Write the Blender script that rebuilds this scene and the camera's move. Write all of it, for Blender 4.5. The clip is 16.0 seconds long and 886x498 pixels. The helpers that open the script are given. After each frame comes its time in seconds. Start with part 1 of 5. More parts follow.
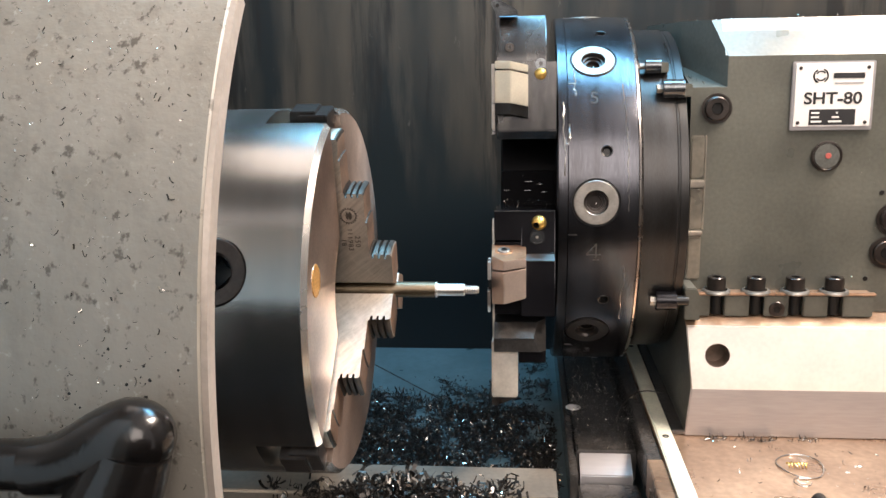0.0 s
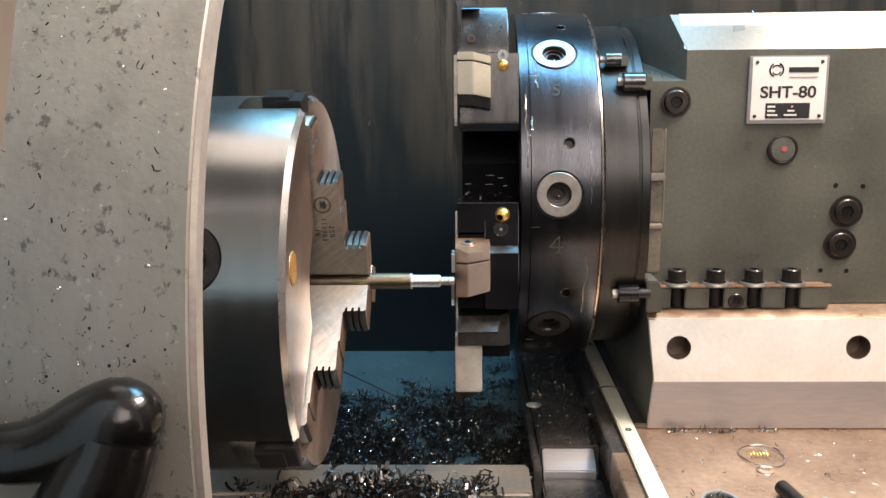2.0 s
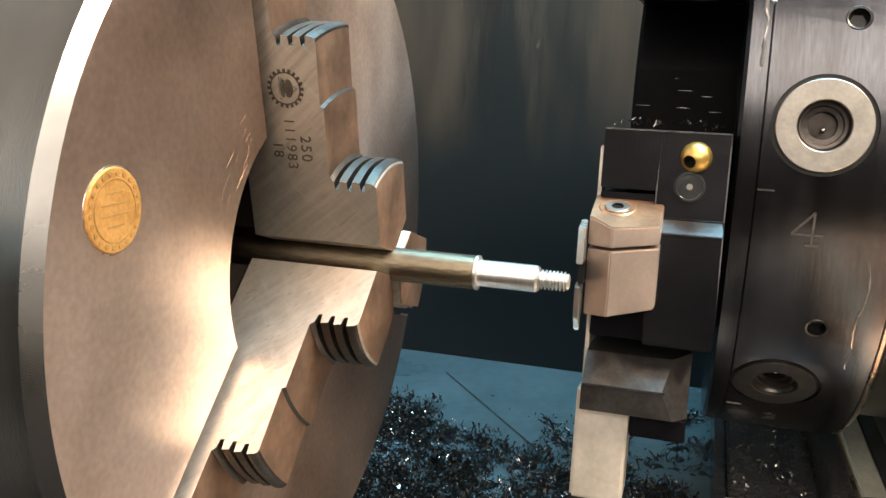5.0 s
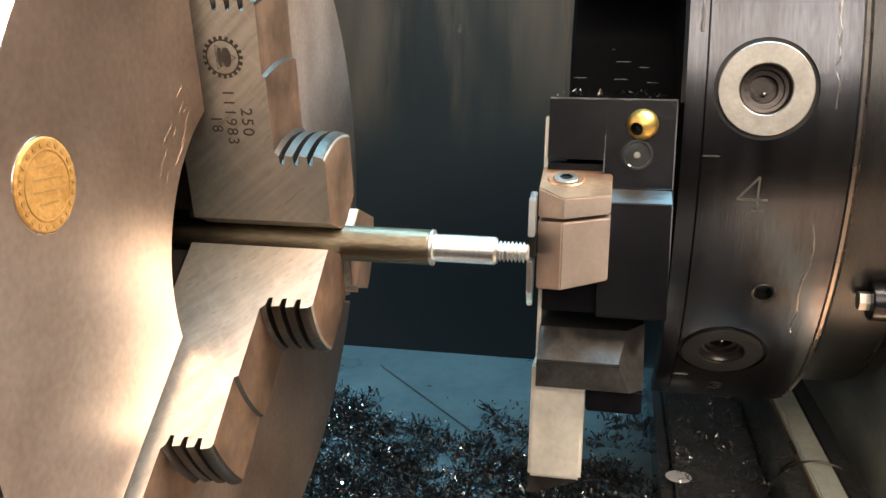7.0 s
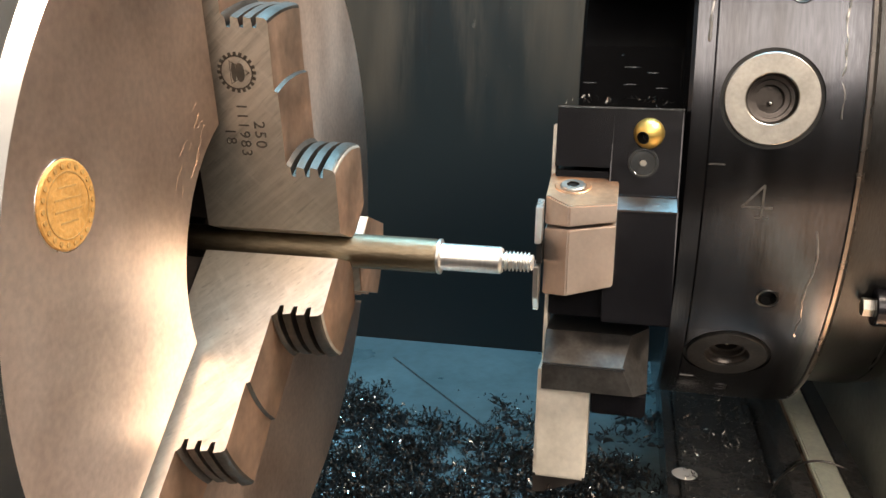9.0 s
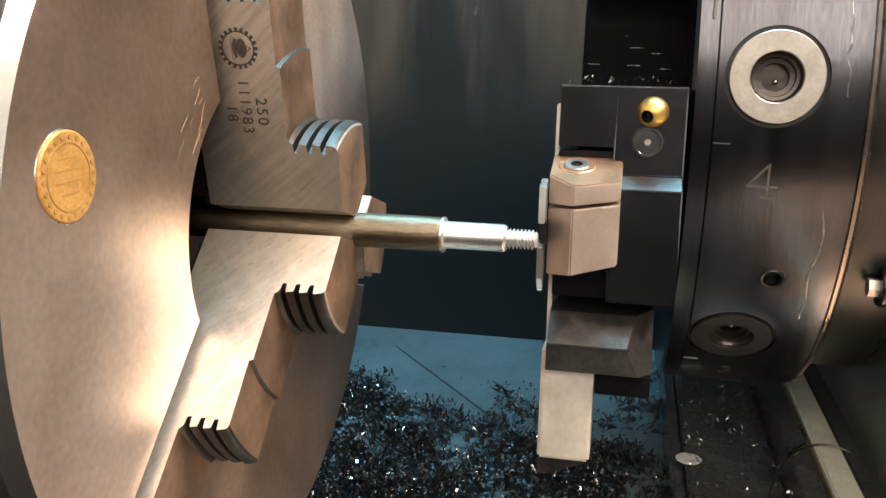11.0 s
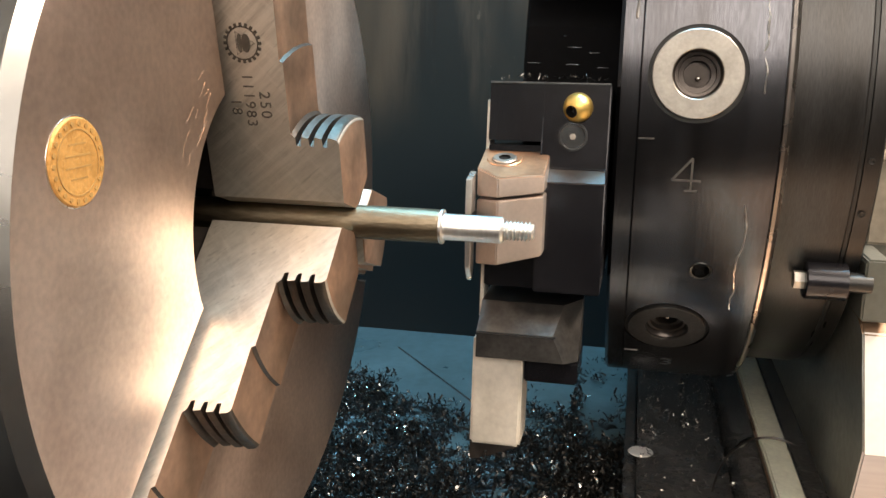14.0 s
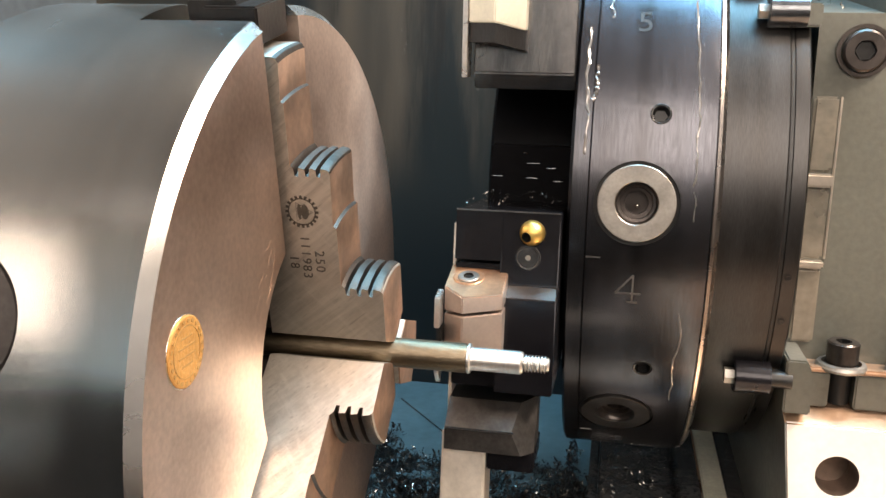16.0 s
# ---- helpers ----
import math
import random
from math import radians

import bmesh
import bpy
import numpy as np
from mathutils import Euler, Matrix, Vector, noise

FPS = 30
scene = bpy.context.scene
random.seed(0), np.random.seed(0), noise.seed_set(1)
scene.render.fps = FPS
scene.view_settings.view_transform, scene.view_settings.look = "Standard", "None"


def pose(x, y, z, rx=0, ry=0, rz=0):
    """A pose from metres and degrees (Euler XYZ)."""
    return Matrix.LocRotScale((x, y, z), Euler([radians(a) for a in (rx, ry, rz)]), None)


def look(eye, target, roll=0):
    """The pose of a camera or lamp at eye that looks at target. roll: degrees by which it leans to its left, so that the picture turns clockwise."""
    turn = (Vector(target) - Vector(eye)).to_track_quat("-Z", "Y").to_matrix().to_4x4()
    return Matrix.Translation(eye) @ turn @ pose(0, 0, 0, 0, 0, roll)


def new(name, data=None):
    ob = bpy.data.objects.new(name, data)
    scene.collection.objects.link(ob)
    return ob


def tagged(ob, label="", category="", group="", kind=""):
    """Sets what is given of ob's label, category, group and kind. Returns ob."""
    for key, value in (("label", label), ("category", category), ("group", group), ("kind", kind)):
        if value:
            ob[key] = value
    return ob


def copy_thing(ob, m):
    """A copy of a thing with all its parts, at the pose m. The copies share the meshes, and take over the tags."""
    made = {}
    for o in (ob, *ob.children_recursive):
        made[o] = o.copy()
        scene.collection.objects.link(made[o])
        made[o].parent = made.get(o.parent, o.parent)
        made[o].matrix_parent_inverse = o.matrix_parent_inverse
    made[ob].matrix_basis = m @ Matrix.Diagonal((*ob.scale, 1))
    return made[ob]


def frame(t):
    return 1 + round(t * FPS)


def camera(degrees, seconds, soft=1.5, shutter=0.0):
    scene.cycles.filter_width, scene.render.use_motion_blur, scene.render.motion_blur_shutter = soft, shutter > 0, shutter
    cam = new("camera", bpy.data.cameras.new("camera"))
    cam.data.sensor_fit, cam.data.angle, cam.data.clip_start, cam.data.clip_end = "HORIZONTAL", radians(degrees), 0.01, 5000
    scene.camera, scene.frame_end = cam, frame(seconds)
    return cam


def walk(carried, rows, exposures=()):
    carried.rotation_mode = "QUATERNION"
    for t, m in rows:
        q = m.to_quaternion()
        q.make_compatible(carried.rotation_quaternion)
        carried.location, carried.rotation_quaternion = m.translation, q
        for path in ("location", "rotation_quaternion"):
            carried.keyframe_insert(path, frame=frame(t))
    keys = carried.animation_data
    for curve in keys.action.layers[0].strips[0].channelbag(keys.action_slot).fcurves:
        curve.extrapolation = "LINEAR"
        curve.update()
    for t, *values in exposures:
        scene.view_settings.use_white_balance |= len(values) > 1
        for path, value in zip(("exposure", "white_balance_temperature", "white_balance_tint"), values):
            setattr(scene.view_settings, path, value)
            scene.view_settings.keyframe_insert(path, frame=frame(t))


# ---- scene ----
cam = camera(53.96, 16.0)
PATH = [
    (0, (0.1191, -0.5726, 0.1509), (0.0734, -0.0857, 0.0467), -1.05),
    (0.5, (0.1149, -0.5671, 0.1518), (0.0671, -0.0814, 0.0431), -1.34),
    (1, (0.1057, -0.5815, 0.1548), (0.0638, -0.0956, 0.0447), -2.07),
    (1.5, (0.0889, -0.5966, 0.1412), (0.0688, -0.1067, 0.0430), -2.08),
    (2, (0.0979, -0.5677, 0.1342), (0.0840, -0.0774, 0.0371), -0.64),
    (2.5, (0.1306, -0.4064, 0.1145), (0.0734, 0.0804, 0.0157), 1.32),
    (3, (0.1288, -0.2742, 0.0844), (0.0123, 0.1994, -0.0255), 2.97),
    (3.5, (0.1310, -0.2589, 0.0726), (-0.0134, 0.2064, -0.0399), 2.58),
    (3.7, (0.1283, -0.2590, 0.0685), (-0.0147, 0.2084, -0.0370), 2.40),
    (5.8, (0.1224, -0.2551, 0.0627), (-0.0120, 0.2139, -0.0468), 1.49),
    (6, (0.1194, -0.2541, 0.0592), (-0.0063, 0.2174, -0.0501), 1.07),
    (6.5, (0.1121, -0.2518, 0.0573), (0.0122, 0.2259, -0.0514), 0.58),
    (7, (0.1119, -0.2512, 0.0561), (0.0195, 0.2282, -0.0515), 0.69),
    (7.5, (0.1120, -0.2513, 0.0572), (0.0159, 0.2272, -0.0518), 0.56),
    (8, (0.1145, -0.2550, 0.0649), (0.0141, 0.2216, -0.0481), 0.79),
    (10.5, (0.1156, -0.2557, 0.0617), (0.0155, 0.2198, -0.0562), 1.04),
    (11, (0.1148, -0.2552, 0.0596), (0.0133, 0.2196, -0.0598), 0.68),
    (11.5, (0.1149, -0.2561, 0.0593), (0.0105, 0.2180, -0.0606), 0.52),
    (12, (0.1155, -0.2574, 0.0583), (0.0099, 0.2167, -0.0604), 0.87),
    (12.5, (0.1187, -0.2591, 0.0574), (0.0116, 0.2150, -0.0602), 1.19),
    (13, (0.1208, -0.2611, 0.0549), (0.0132, 0.2127, -0.0630), 1.21),
    (13.5, (0.1190, -0.2624, 0.0571), (0.0128, 0.2120, -0.0599), 0.97),
    (14, (0.1182, -0.2615, 0.0562), (0.0137, 0.2137, -0.0590), 0.83),
    (14.5, (0.1175, -0.2624, 0.0591), (0.0140, 0.2132, -0.0551), 1.19),
    (15, (0.1173, -0.2629, 0.0603), (0.0123, 0.2128, -0.0525), 1.27),
    (15.5, (0.1143, -0.2645, 0.0643), (0.0085, 0.2114, -0.0467), 0.79),
    (15.6, (0.1095, -0.2666, 0.0691), (0.0099, 0.2107, -0.0415), 0.77),
    (15.8, (0.1098, -0.2799, 0.0812), (0.0108, 0.1989, -0.0237), 0.08),
    (15.9, (0.1065, -0.2872, 0.0905), (0.0120, 0.1929, -0.0121), 0.20),
    (16, (0.1094, -0.2960, 0.1075), (0.0132, 0.1825, -0.0015), 1.05),
]
EXPOSURES = [(0.0, -0.17, 6500, 18), (1.5, -0.22, 6500, 17), (2.0, -0.45, 6500, 17), (2.5, -0.3, 6550, 18), (3.2, 0.15, 6950, 15), (3.7, 0.22, 6950, 14), (15.2, 0.2, 6900, 14), (16.0, 0.2, 6950, 18)]
walk(cam, [(t, look(eye, target, roll)) for t, eye, target, roll in PATH], EXPOSURES)

from mathutils.geometry import tessellate_polygon

# ---- light ----
world = bpy.data.worlds.new("world")
scene.world = world
world.use_nodes = True
wbg = world.node_tree.nodes["Background"]
wbg.inputs[0].default_value = (0.95, 0.925, 0.88, 1)
wbg.inputs[1].default_value = 0.58


def area_lamp(name, eye, target, size_x, size_y, power, colour):
    data = bpy.data.lights.new(name, "AREA")
    data.shape, data.size, data.size_y, data.energy, data.color = "RECTANGLE", size_x, size_y, power, colour
    ob = new(name, data)
    ob.matrix_world = look(eye, target)
    return tagged(ob, category="lamp", kind="structure")


area_lamp("machine_lamp", (0.62, -0.08, 0.74), (0.28, 0.04, -0.10), 0.36, 0.14, 20.0, (1.0, 0.86, 0.69))
area_lamp("workshop_light", (0.0, -1.50, 0.68), (0.05, 0.0, 0.05), 2.4, 1.20, 50.0, (1.0, 0.91, 0.79))
# Unseen fill lamp, added to brighten the chuck's barrel.
area_lamp("headstock_light", (-0.10, 0.02, 0.72), (-0.08, -0.10, 0.0), 0.30, 0.30, 0.62, (1.0, 0.90, 0.78))
area_lamp("roof_light", (0.16, 0.20, 0.72), (0.12, 0.12, 0.0), 0.62, 0.22, 12.0, (0.24, 0.68, 1.0))
scene.view_settings.exposure = 0.0

# ---- materials ----


def mat(name, base, rough=0.5, metal=0.0, vary=0.25, scale=40.0, fine=600.0, bump=0.15, second=None, patch=0.5, stretch=(1, 1, 1), coat=0.0, rough_vary=0.12, specular=0.5, turn=(0, 0, 0), lathe_grain=0.0):
    """A surface with patches at one scale, grain at a finer one, and both in its relief."""
    m = bpy.data.materials.new(name)
    m.use_nodes = True
    nt = m.node_tree
    b = nt.nodes["Principled BSDF"]
    tc = nt.nodes.new("ShaderNodeTexCoord")
    mp = nt.nodes.new("ShaderNodeMapping")
    mp.inputs["Scale"].default_value = stretch
    mp.inputs["Rotation"].default_value = [radians(t) for t in turn]
    nt.links.new(tc.outputs["Object"], mp.inputs["Vector"])

    def noise_at(s, detail):
        n = nt.nodes.new("ShaderNodeTexNoise")
        n.inputs["Scale"].default_value, n.inputs["Detail"].default_value = s, detail
        nt.links.new(mp.outputs["Vector"], n.inputs["Vector"])
        return n
    big, small = noise_at(scale, 5), noise_at(fine, 3)
    ramp = nt.nodes.new("ShaderNodeValToRGB")
    ramp.color_ramp.elements[0].position, ramp.color_ramp.elements[1].position = max(0.0, patch - 0.16), min(1.0, patch + 0.16)
    second = second or tuple(c * (1 - vary) for c in base)
    ramp.color_ramp.elements[0].color, ramp.color_ramp.elements[1].color = (*second, 1), (*base, 1)
    nt.links.new(big.outputs["Fac"], ramp.inputs["Fac"])
    mix = nt.nodes.new("ShaderNodeMix")
    mix.data_type, mix.blend_type = "RGBA", "MULTIPLY"
    mix.inputs["Factor"].default_value = min(1.0, vary * 1.6)
    nt.links.new(ramp.outputs["Color"], mix.inputs["A"])
    nt.links.new(small.outputs["Fac"], mix.inputs["B"])
    gain = nt.nodes.new("ShaderNodeMix")
    gain.data_type, gain.blend_type = "RGBA", "MULTIPLY"
    gain.inputs["Factor"].default_value = 1.0
    g = 1 + vary * 0.8
    gain.inputs["B"].default_value = (g, g, g, 1)
    nt.links.new(mix.outputs["Result"], gain.inputs["A"])
    nt.links.new(gain.outputs["Result"], b.inputs["Base Color"])
    rr = nt.nodes.new("ShaderNodeMapRange")
    rr.inputs["To Min"].default_value, rr.inputs["To Max"].default_value = max(0.03, rough - rough_vary), min(1.0, rough + rough_vary)
    nt.links.new(big.outputs["Fac"], rr.inputs["Value"])
    nt.links.new(rr.outputs["Result"], b.inputs["Roughness"])
    b.inputs["Metallic"].default_value = metal
    b.inputs["Specular IOR Level"].default_value = specular
    b.inputs["Coat Weight"].default_value = coat
    b.inputs["Coat Roughness"].default_value = 0.08
    if lathe_grain:
        tangent = nt.nodes.new("ShaderNodeTangent")
        tangent.direction_type, tangent.axis = "RADIAL", "X"
        b.inputs["Anisotropic"].default_value = lathe_grain
        b.inputs["Anisotropic Rotation"].default_value = 0.0
        nt.links.new(tangent.outputs["Tangent"], b.inputs["Tangent"])
    if bump:
        bp = nt.nodes.new("ShaderNodeBump")
        bp.inputs["Strength"].default_value, bp.inputs["Distance"].default_value = bump, 0.001
        nt.links.new(small.outputs["Fac"], bp.inputs["Height"])
        nt.links.new(bp.outputs["Normal"], b.inputs["Normal"])
    return m


rim_paint = mat("rim_paint", (0.50, 0.43, 0.37), 0.35, 0.2, 0.2, 30, 300, 0.1)
turned_steel = mat("turned_steel", (0.64, 0.60, 0.55), 0.25, 1.0, 0.14, 9, 260, 0.03, stretch=(9, 1, 1), rough_vary=0.05)
face_steel = mat("face_steel", (0.63, 0.50, 0.425), 0.45, 1.0, 0.22, 30, 520, 0.06, second=(0.47, 0.36, 0.30), rough_vary=0.05, lathe_grain=0.5)
edge_steel = mat("edge_steel", (0.88, 0.85, 0.80), 0.25, 1.0, 0.08, 30, 300, 0.03)
# The warm reflection on the jaws' end-on faces is put into this colour.
warm_reflect_steel = mat("warm_reflect_steel", (0.64, 0.42, 0.30), 0.46, 1.0, 0.25, 60, 300, 0.1, second=(0.44, 0.31, 0.23))
# Serrations of the jaws: their shade is part of this dark colour.
groove_shaded = mat("groove_shaded", (0.115, 0.096, 0.082), 0.48, 1.0, 0.3, 80, 500, 0.15)
rod_brown = mat("rod_brown", (0.20, 0.162, 0.115), 0.44, 1.0, 0.35, 150, 900, 0.2, second=(0.12, 0.094, 0.062), stretch=(0.3, 1, 1))
rod_bright = mat("rod_bright", (0.88, 0.87, 0.85), 0.36, 1.0, 0.1, 90, 1200, 0.12, stretch=(10, 1, 1))
black_steel = mat("black_steel", (0.017, 0.017, 0.021), 0.24, 0.55, 0.35, 26, 380, 0.06, second=(0.010, 0.010, 0.013), coat=0.12, rough_vary=0.12)
ring_steel = mat("ring_steel", (0.090, 0.093, 0.106), 0.25, 0.95, 0.35, 14, 240, 0.04, second=(0.060, 0.060, 0.065), stretch=(5, 0.55, 0.55), coat=0.1, rough_vary=0.07)
copper_reflection = mat("copper_reflection", (0.56, 0.31, 0.18), 0.38, 0.8, 0.25, 90, 500, 0.08, second=(0.42, 0.24, 0.15))
# Grey for the upper black holder: its reflected light is in the colour.
holder_lit = mat("holder_lit", (0.15, 0.145, 0.14), 0.26, 0.9, 0.35, 18, 300, 0.06, second=(0.07, 0.07, 0.072), stretch=(3, 3, 1), rough_vary=0.10)
flange_steel = mat("flange_steel", (0.056, 0.056, 0.057), 0.32, 0.9, 0.3, 12, 300, 0.05, second=(0.044, 0.042, 0.040), stretch=(8, 1, 1))
rim_bright = mat("rim_bright", (0.36, 0.33, 0.31), 0.28, 1.0, 0.15, 60, 300, 0.05)
plug_steel = mat("plug_steel", (0.37, 0.35, 0.32), 0.42, 0.85, 0.22, 160, 700, 0.04)
# Near-black, so that the shade inside holes and recesses is in the colour.
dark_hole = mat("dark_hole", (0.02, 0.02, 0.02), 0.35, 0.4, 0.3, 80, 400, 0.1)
clamp_metal = mat("clamp_metal", (0.68, 0.57, 0.50), 0.40, 0.9, 0.12, 60, 700, 0.05)
cream_clamp = mat("cream_clamp", (0.80, 0.74, 0.60), 0.42, 0.75, 0.12, 60, 700, 0.05)
insert_grey = mat("insert_grey", (0.70, 0.66, 0.62), 0.30, 0.9, 0.15, 90, 700, 0.05)
shank_steel = mat("shank_steel", (0.80, 0.75, 0.67), 0.40, 0.5, 0.18, 60, 420, 0.1, second=(0.60, 0.56, 0.49))
brass = mat("brass", (0.78, 0.55, 0.17), 0.42, 1.0, 0.15, 120, 600, 0.06)
seal_gold = mat("seal_gold", (0.55, 0.29, 0.085), 0.52, 0.35, 0.3, 260, 900, 0.3, second=(0.42, 0.21, 0.055))
seal_dark = mat("seal_dark", (0.36, 0.20, 0.06), 0.6, 0.1, 0.2, 200, 800, 0.1)
clear_screw = mat("clear_screw", (0.16, 0.17, 0.18), 0.18, 0.8, 0.25, 120, 500, 0.08)
cast_green = mat("cast_green", (0.120, 0.122, 0.104), 0.34, 0.15, 0.25, 16, 330, 0.10, second=(0.088, 0.09, 0.078), coat=0.15, rough_vary=0.20)
lit_edge_steel = mat("lit_edge_steel", (0.66, 0.60, 0.52), 0.36, 0.9, 0.2, 20, 260, 0.1)
lit_cast = mat("lit_cast", (0.30, 0.27, 0.22), 0.30, 0.5, 0.3, 30, 260, 0.15, second=(0.20, 0.19, 0.16), coat=0.3)
# Walls of the slide's holes, darkened for the shade inside them.
hole_shaded = mat("hole_shaded", (0.20, 0.15, 0.12), 0.35, 0.7, 0.25, 60, 400, 0.1)
slide_lit = mat("slide_lit", (0.90, 0.88, 0.84), 0.40, 0.25, 0.1, 20, 260, 0.06)
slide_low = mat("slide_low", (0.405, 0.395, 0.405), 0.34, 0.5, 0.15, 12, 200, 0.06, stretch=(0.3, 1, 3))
table_brown = mat("table_brown", (0.56, 0.38, 0.26), 0.32, 0.6, 0.3, 20, 180, 0.15, second=(0.38, 0.245, 0.165), coat=0.3, rough_vary=0.24)
coolant_dry = mat("coolant_dry", (0.62, 0.53, 0.45), 0.22, 0.0, 0.3, 200, 900, 0.1, coat=0.6)
strip_metal = mat("strip_metal", (0.90, 0.90, 0.74), 0.32, 0.0, 0.2, 30, 400, 0.1, coat=0.3)
saddle_black = mat("saddle_black", (0.125, 0.119, 0.114), 0.22, 0.3, 0.4, 40, 300, 0.3, coat=0.4)
tray_teal = mat("tray_teal", (0.150, 0.205, 0.215), 0.30, 0.0, 0.3, 9, 120, 0.1, second=(0.085, 0.130, 0.140), coat=0.5)
sludge = mat("sludge", (0.012, 0.012, 0.013), 0.35, 0.1, 0.4, 60, 420, 0.6, coat=0.2)
plug_dark = mat("plug_dark", (0.075, 0.072, 0.070), 0.42, 0.85, 0.3, 160, 700, 0.06)
slide_shaded = mat("slide_shaded", (0.23, 0.23, 0.205), 0.34, 0.1, 0.35, 18, 240, 0.2, second=(0.10, 0.10, 0.085), coat=0.3)
rail_cream = mat("rail_cream", (0.62, 0.56, 0.48), 0.35, 0.7, 0.2, 16, 260, 0.08, second=(0.46, 0.41, 0.35))
rubber = mat("rubber", (0.012, 0.0105, 0.010), 0.20, 0.0, 0.4, 45, 420, 0.18, coat=0.35, specular=0.5)
chip_dark = mat("chip_dark", (0.07, 0.065, 0.06), 0.32, 0.8, 0.4, 200, 900, 0.1)
chip_bright = mat("chip_bright", (0.72, 0.70, 0.66), 0.22, 1.0, 0.2, 200, 900, 0.1)
plate_white = mat("plate_white", (0.80, 0.78, 0.76), 0.32, 0.1, 0.06, 60, 900, 0.02)
plate_black = mat("plate_black", (0.02, 0.02, 0.022), 0.4, 0.0, 0.1, 60, 900, 0.0)
engraved = mat("engraved", (0.12, 0.105, 0.088), 0.5, 0.5, 0.3, 300, 900, 0.1)
engraved_dim = mat("engraved_dim", (0.070, 0.068, 0.068), 0.4, 0.8, 0.2, 300, 900, 0.1)
engraved_bright = mat("engraved_bright", (0.20, 0.195, 0.19), 0.4, 0.8, 0.2, 300, 900, 0.1)
blued = mat("blued", (0.075, 0.065, 0.06), 0.32, 0.8, 0.25, 90, 500, 0.1)
red_mark = mat("red_mark", (0.50, 0.12, 0.10), 0.4, 0.0, 0.2, 90, 500, 0.0)
sight_glass = mat("sight_glass", (0.15, 0.155, 0.145), 0.12, 0.2, 0.3, 70, 500, 0.0, coat=0.8)
door_metal = mat("door_metal", (0.40, 0.33, 0.27), 0.42, 0.3, 0.12, 12, 120, 0.03)
door_edge = mat("door_edge", (0.92, 0.89, 0.84), 0.4, 0.0, 0.06, 12, 120, 0.02)
shade_black = mat("shade_black", (0.006, 0.006, 0.007), 0.4, 0.0, 0.3, 30, 200, 0.1, specular=0.04)
reflector_black = mat("reflector_black", (0.009, 0.009, 0.010), 0.9, 0.0, 0.4, 12, 120, 0.2, specular=0.05)
workshop_grey = mat("workshop_grey", (0.11, 0.105, 0.10), 0.8, 0.0, 0.3, 2, 30, 0.1)
oil_film = mat("oil_film", (0.24, 0.23, 0.22), 0.10, 0.6, 0.2, 200, 900, 0.05, coat=0.8)
cover_metal = mat("cover_metal", (0.16, 0.155, 0.15), 0.45, 0.2, 0.3, 8, 120, 0.1)


def layered(name, base, rough, metal, layers, bump=0.2, bump_scale=500.0, specular=0.5, coat=0.0):
    """A base colour under layers of (scale, stretch, turn, low, high, colour, strength, detail): each a ragged noise patch."""
    m = bpy.data.materials.new(name)
    m.use_nodes = True
    nt = m.node_tree
    b = nt.nodes["Principled BSDF"]
    tc = nt.nodes.new("ShaderNodeTexCoord")
    col = nt.nodes.new("ShaderNodeRGB")
    col.outputs[0].default_value = (*base, 1)
    out = col.outputs[0]
    height = None
    for scale, stretch, turn, low, high, colour, strength, detail in layers:
        spin = nt.nodes.new("ShaderNodeMapping")
        spin.inputs["Rotation"].default_value = [radians(t) for t in turn]
        mp = nt.nodes.new("ShaderNodeMapping")
        mp.inputs["Scale"].default_value = stretch
        n = nt.nodes.new("ShaderNodeTexNoise")
        n.inputs["Scale"].default_value, n.inputs["Detail"].default_value = scale, detail
        n.inputs["Roughness"].default_value = 0.65
        nt.links.new(tc.outputs["Object"], spin.inputs["Vector"])
        nt.links.new(spin.outputs["Vector"], mp.inputs["Vector"])
        nt.links.new(mp.outputs["Vector"], n.inputs["Vector"])
        mr = nt.nodes.new("ShaderNodeMapRange")
        mr.inputs["From Min"].default_value, mr.inputs["From Max"].default_value = low, high
        mr.inputs["To Max"].default_value = strength
        nt.links.new(n.outputs["Fac"], mr.inputs["Value"])
        mix = nt.nodes.new("ShaderNodeMix")
        mix.data_type = "RGBA"
        nt.links.new(mr.outputs["Result"], mix.inputs["Factor"])
        nt.links.new(out, mix.inputs["A"])
        mix.inputs["B"].default_value = (*colour, 1)
        out = mix.outputs["Result"]
    nt.links.new(out, b.inputs["Base Color"])
    b.inputs["Metallic"].default_value, b.inputs["Roughness"].default_value = metal, rough
    b.inputs["Specular IOR Level"].default_value, b.inputs["Coat Weight"].default_value = specular, coat
    fine = nt.nodes.new("ShaderNodeTexNoise")
    fine.inputs["Scale"].default_value, fine.inputs["Detail"].default_value = bump_scale, 4
    nt.links.new(tc.outputs["Object"], fine.inputs["Vector"])
    bp = nt.nodes.new("ShaderNodeBump")
    bp.inputs["Strength"].default_value, bp.inputs["Distance"].default_value = bump, 0.001
    nt.links.new(fine.outputs["Fac"], bp.inputs["Height"])
    nt.links.new(bp.outputs["Normal"], b.inputs["Normal"])
    return m


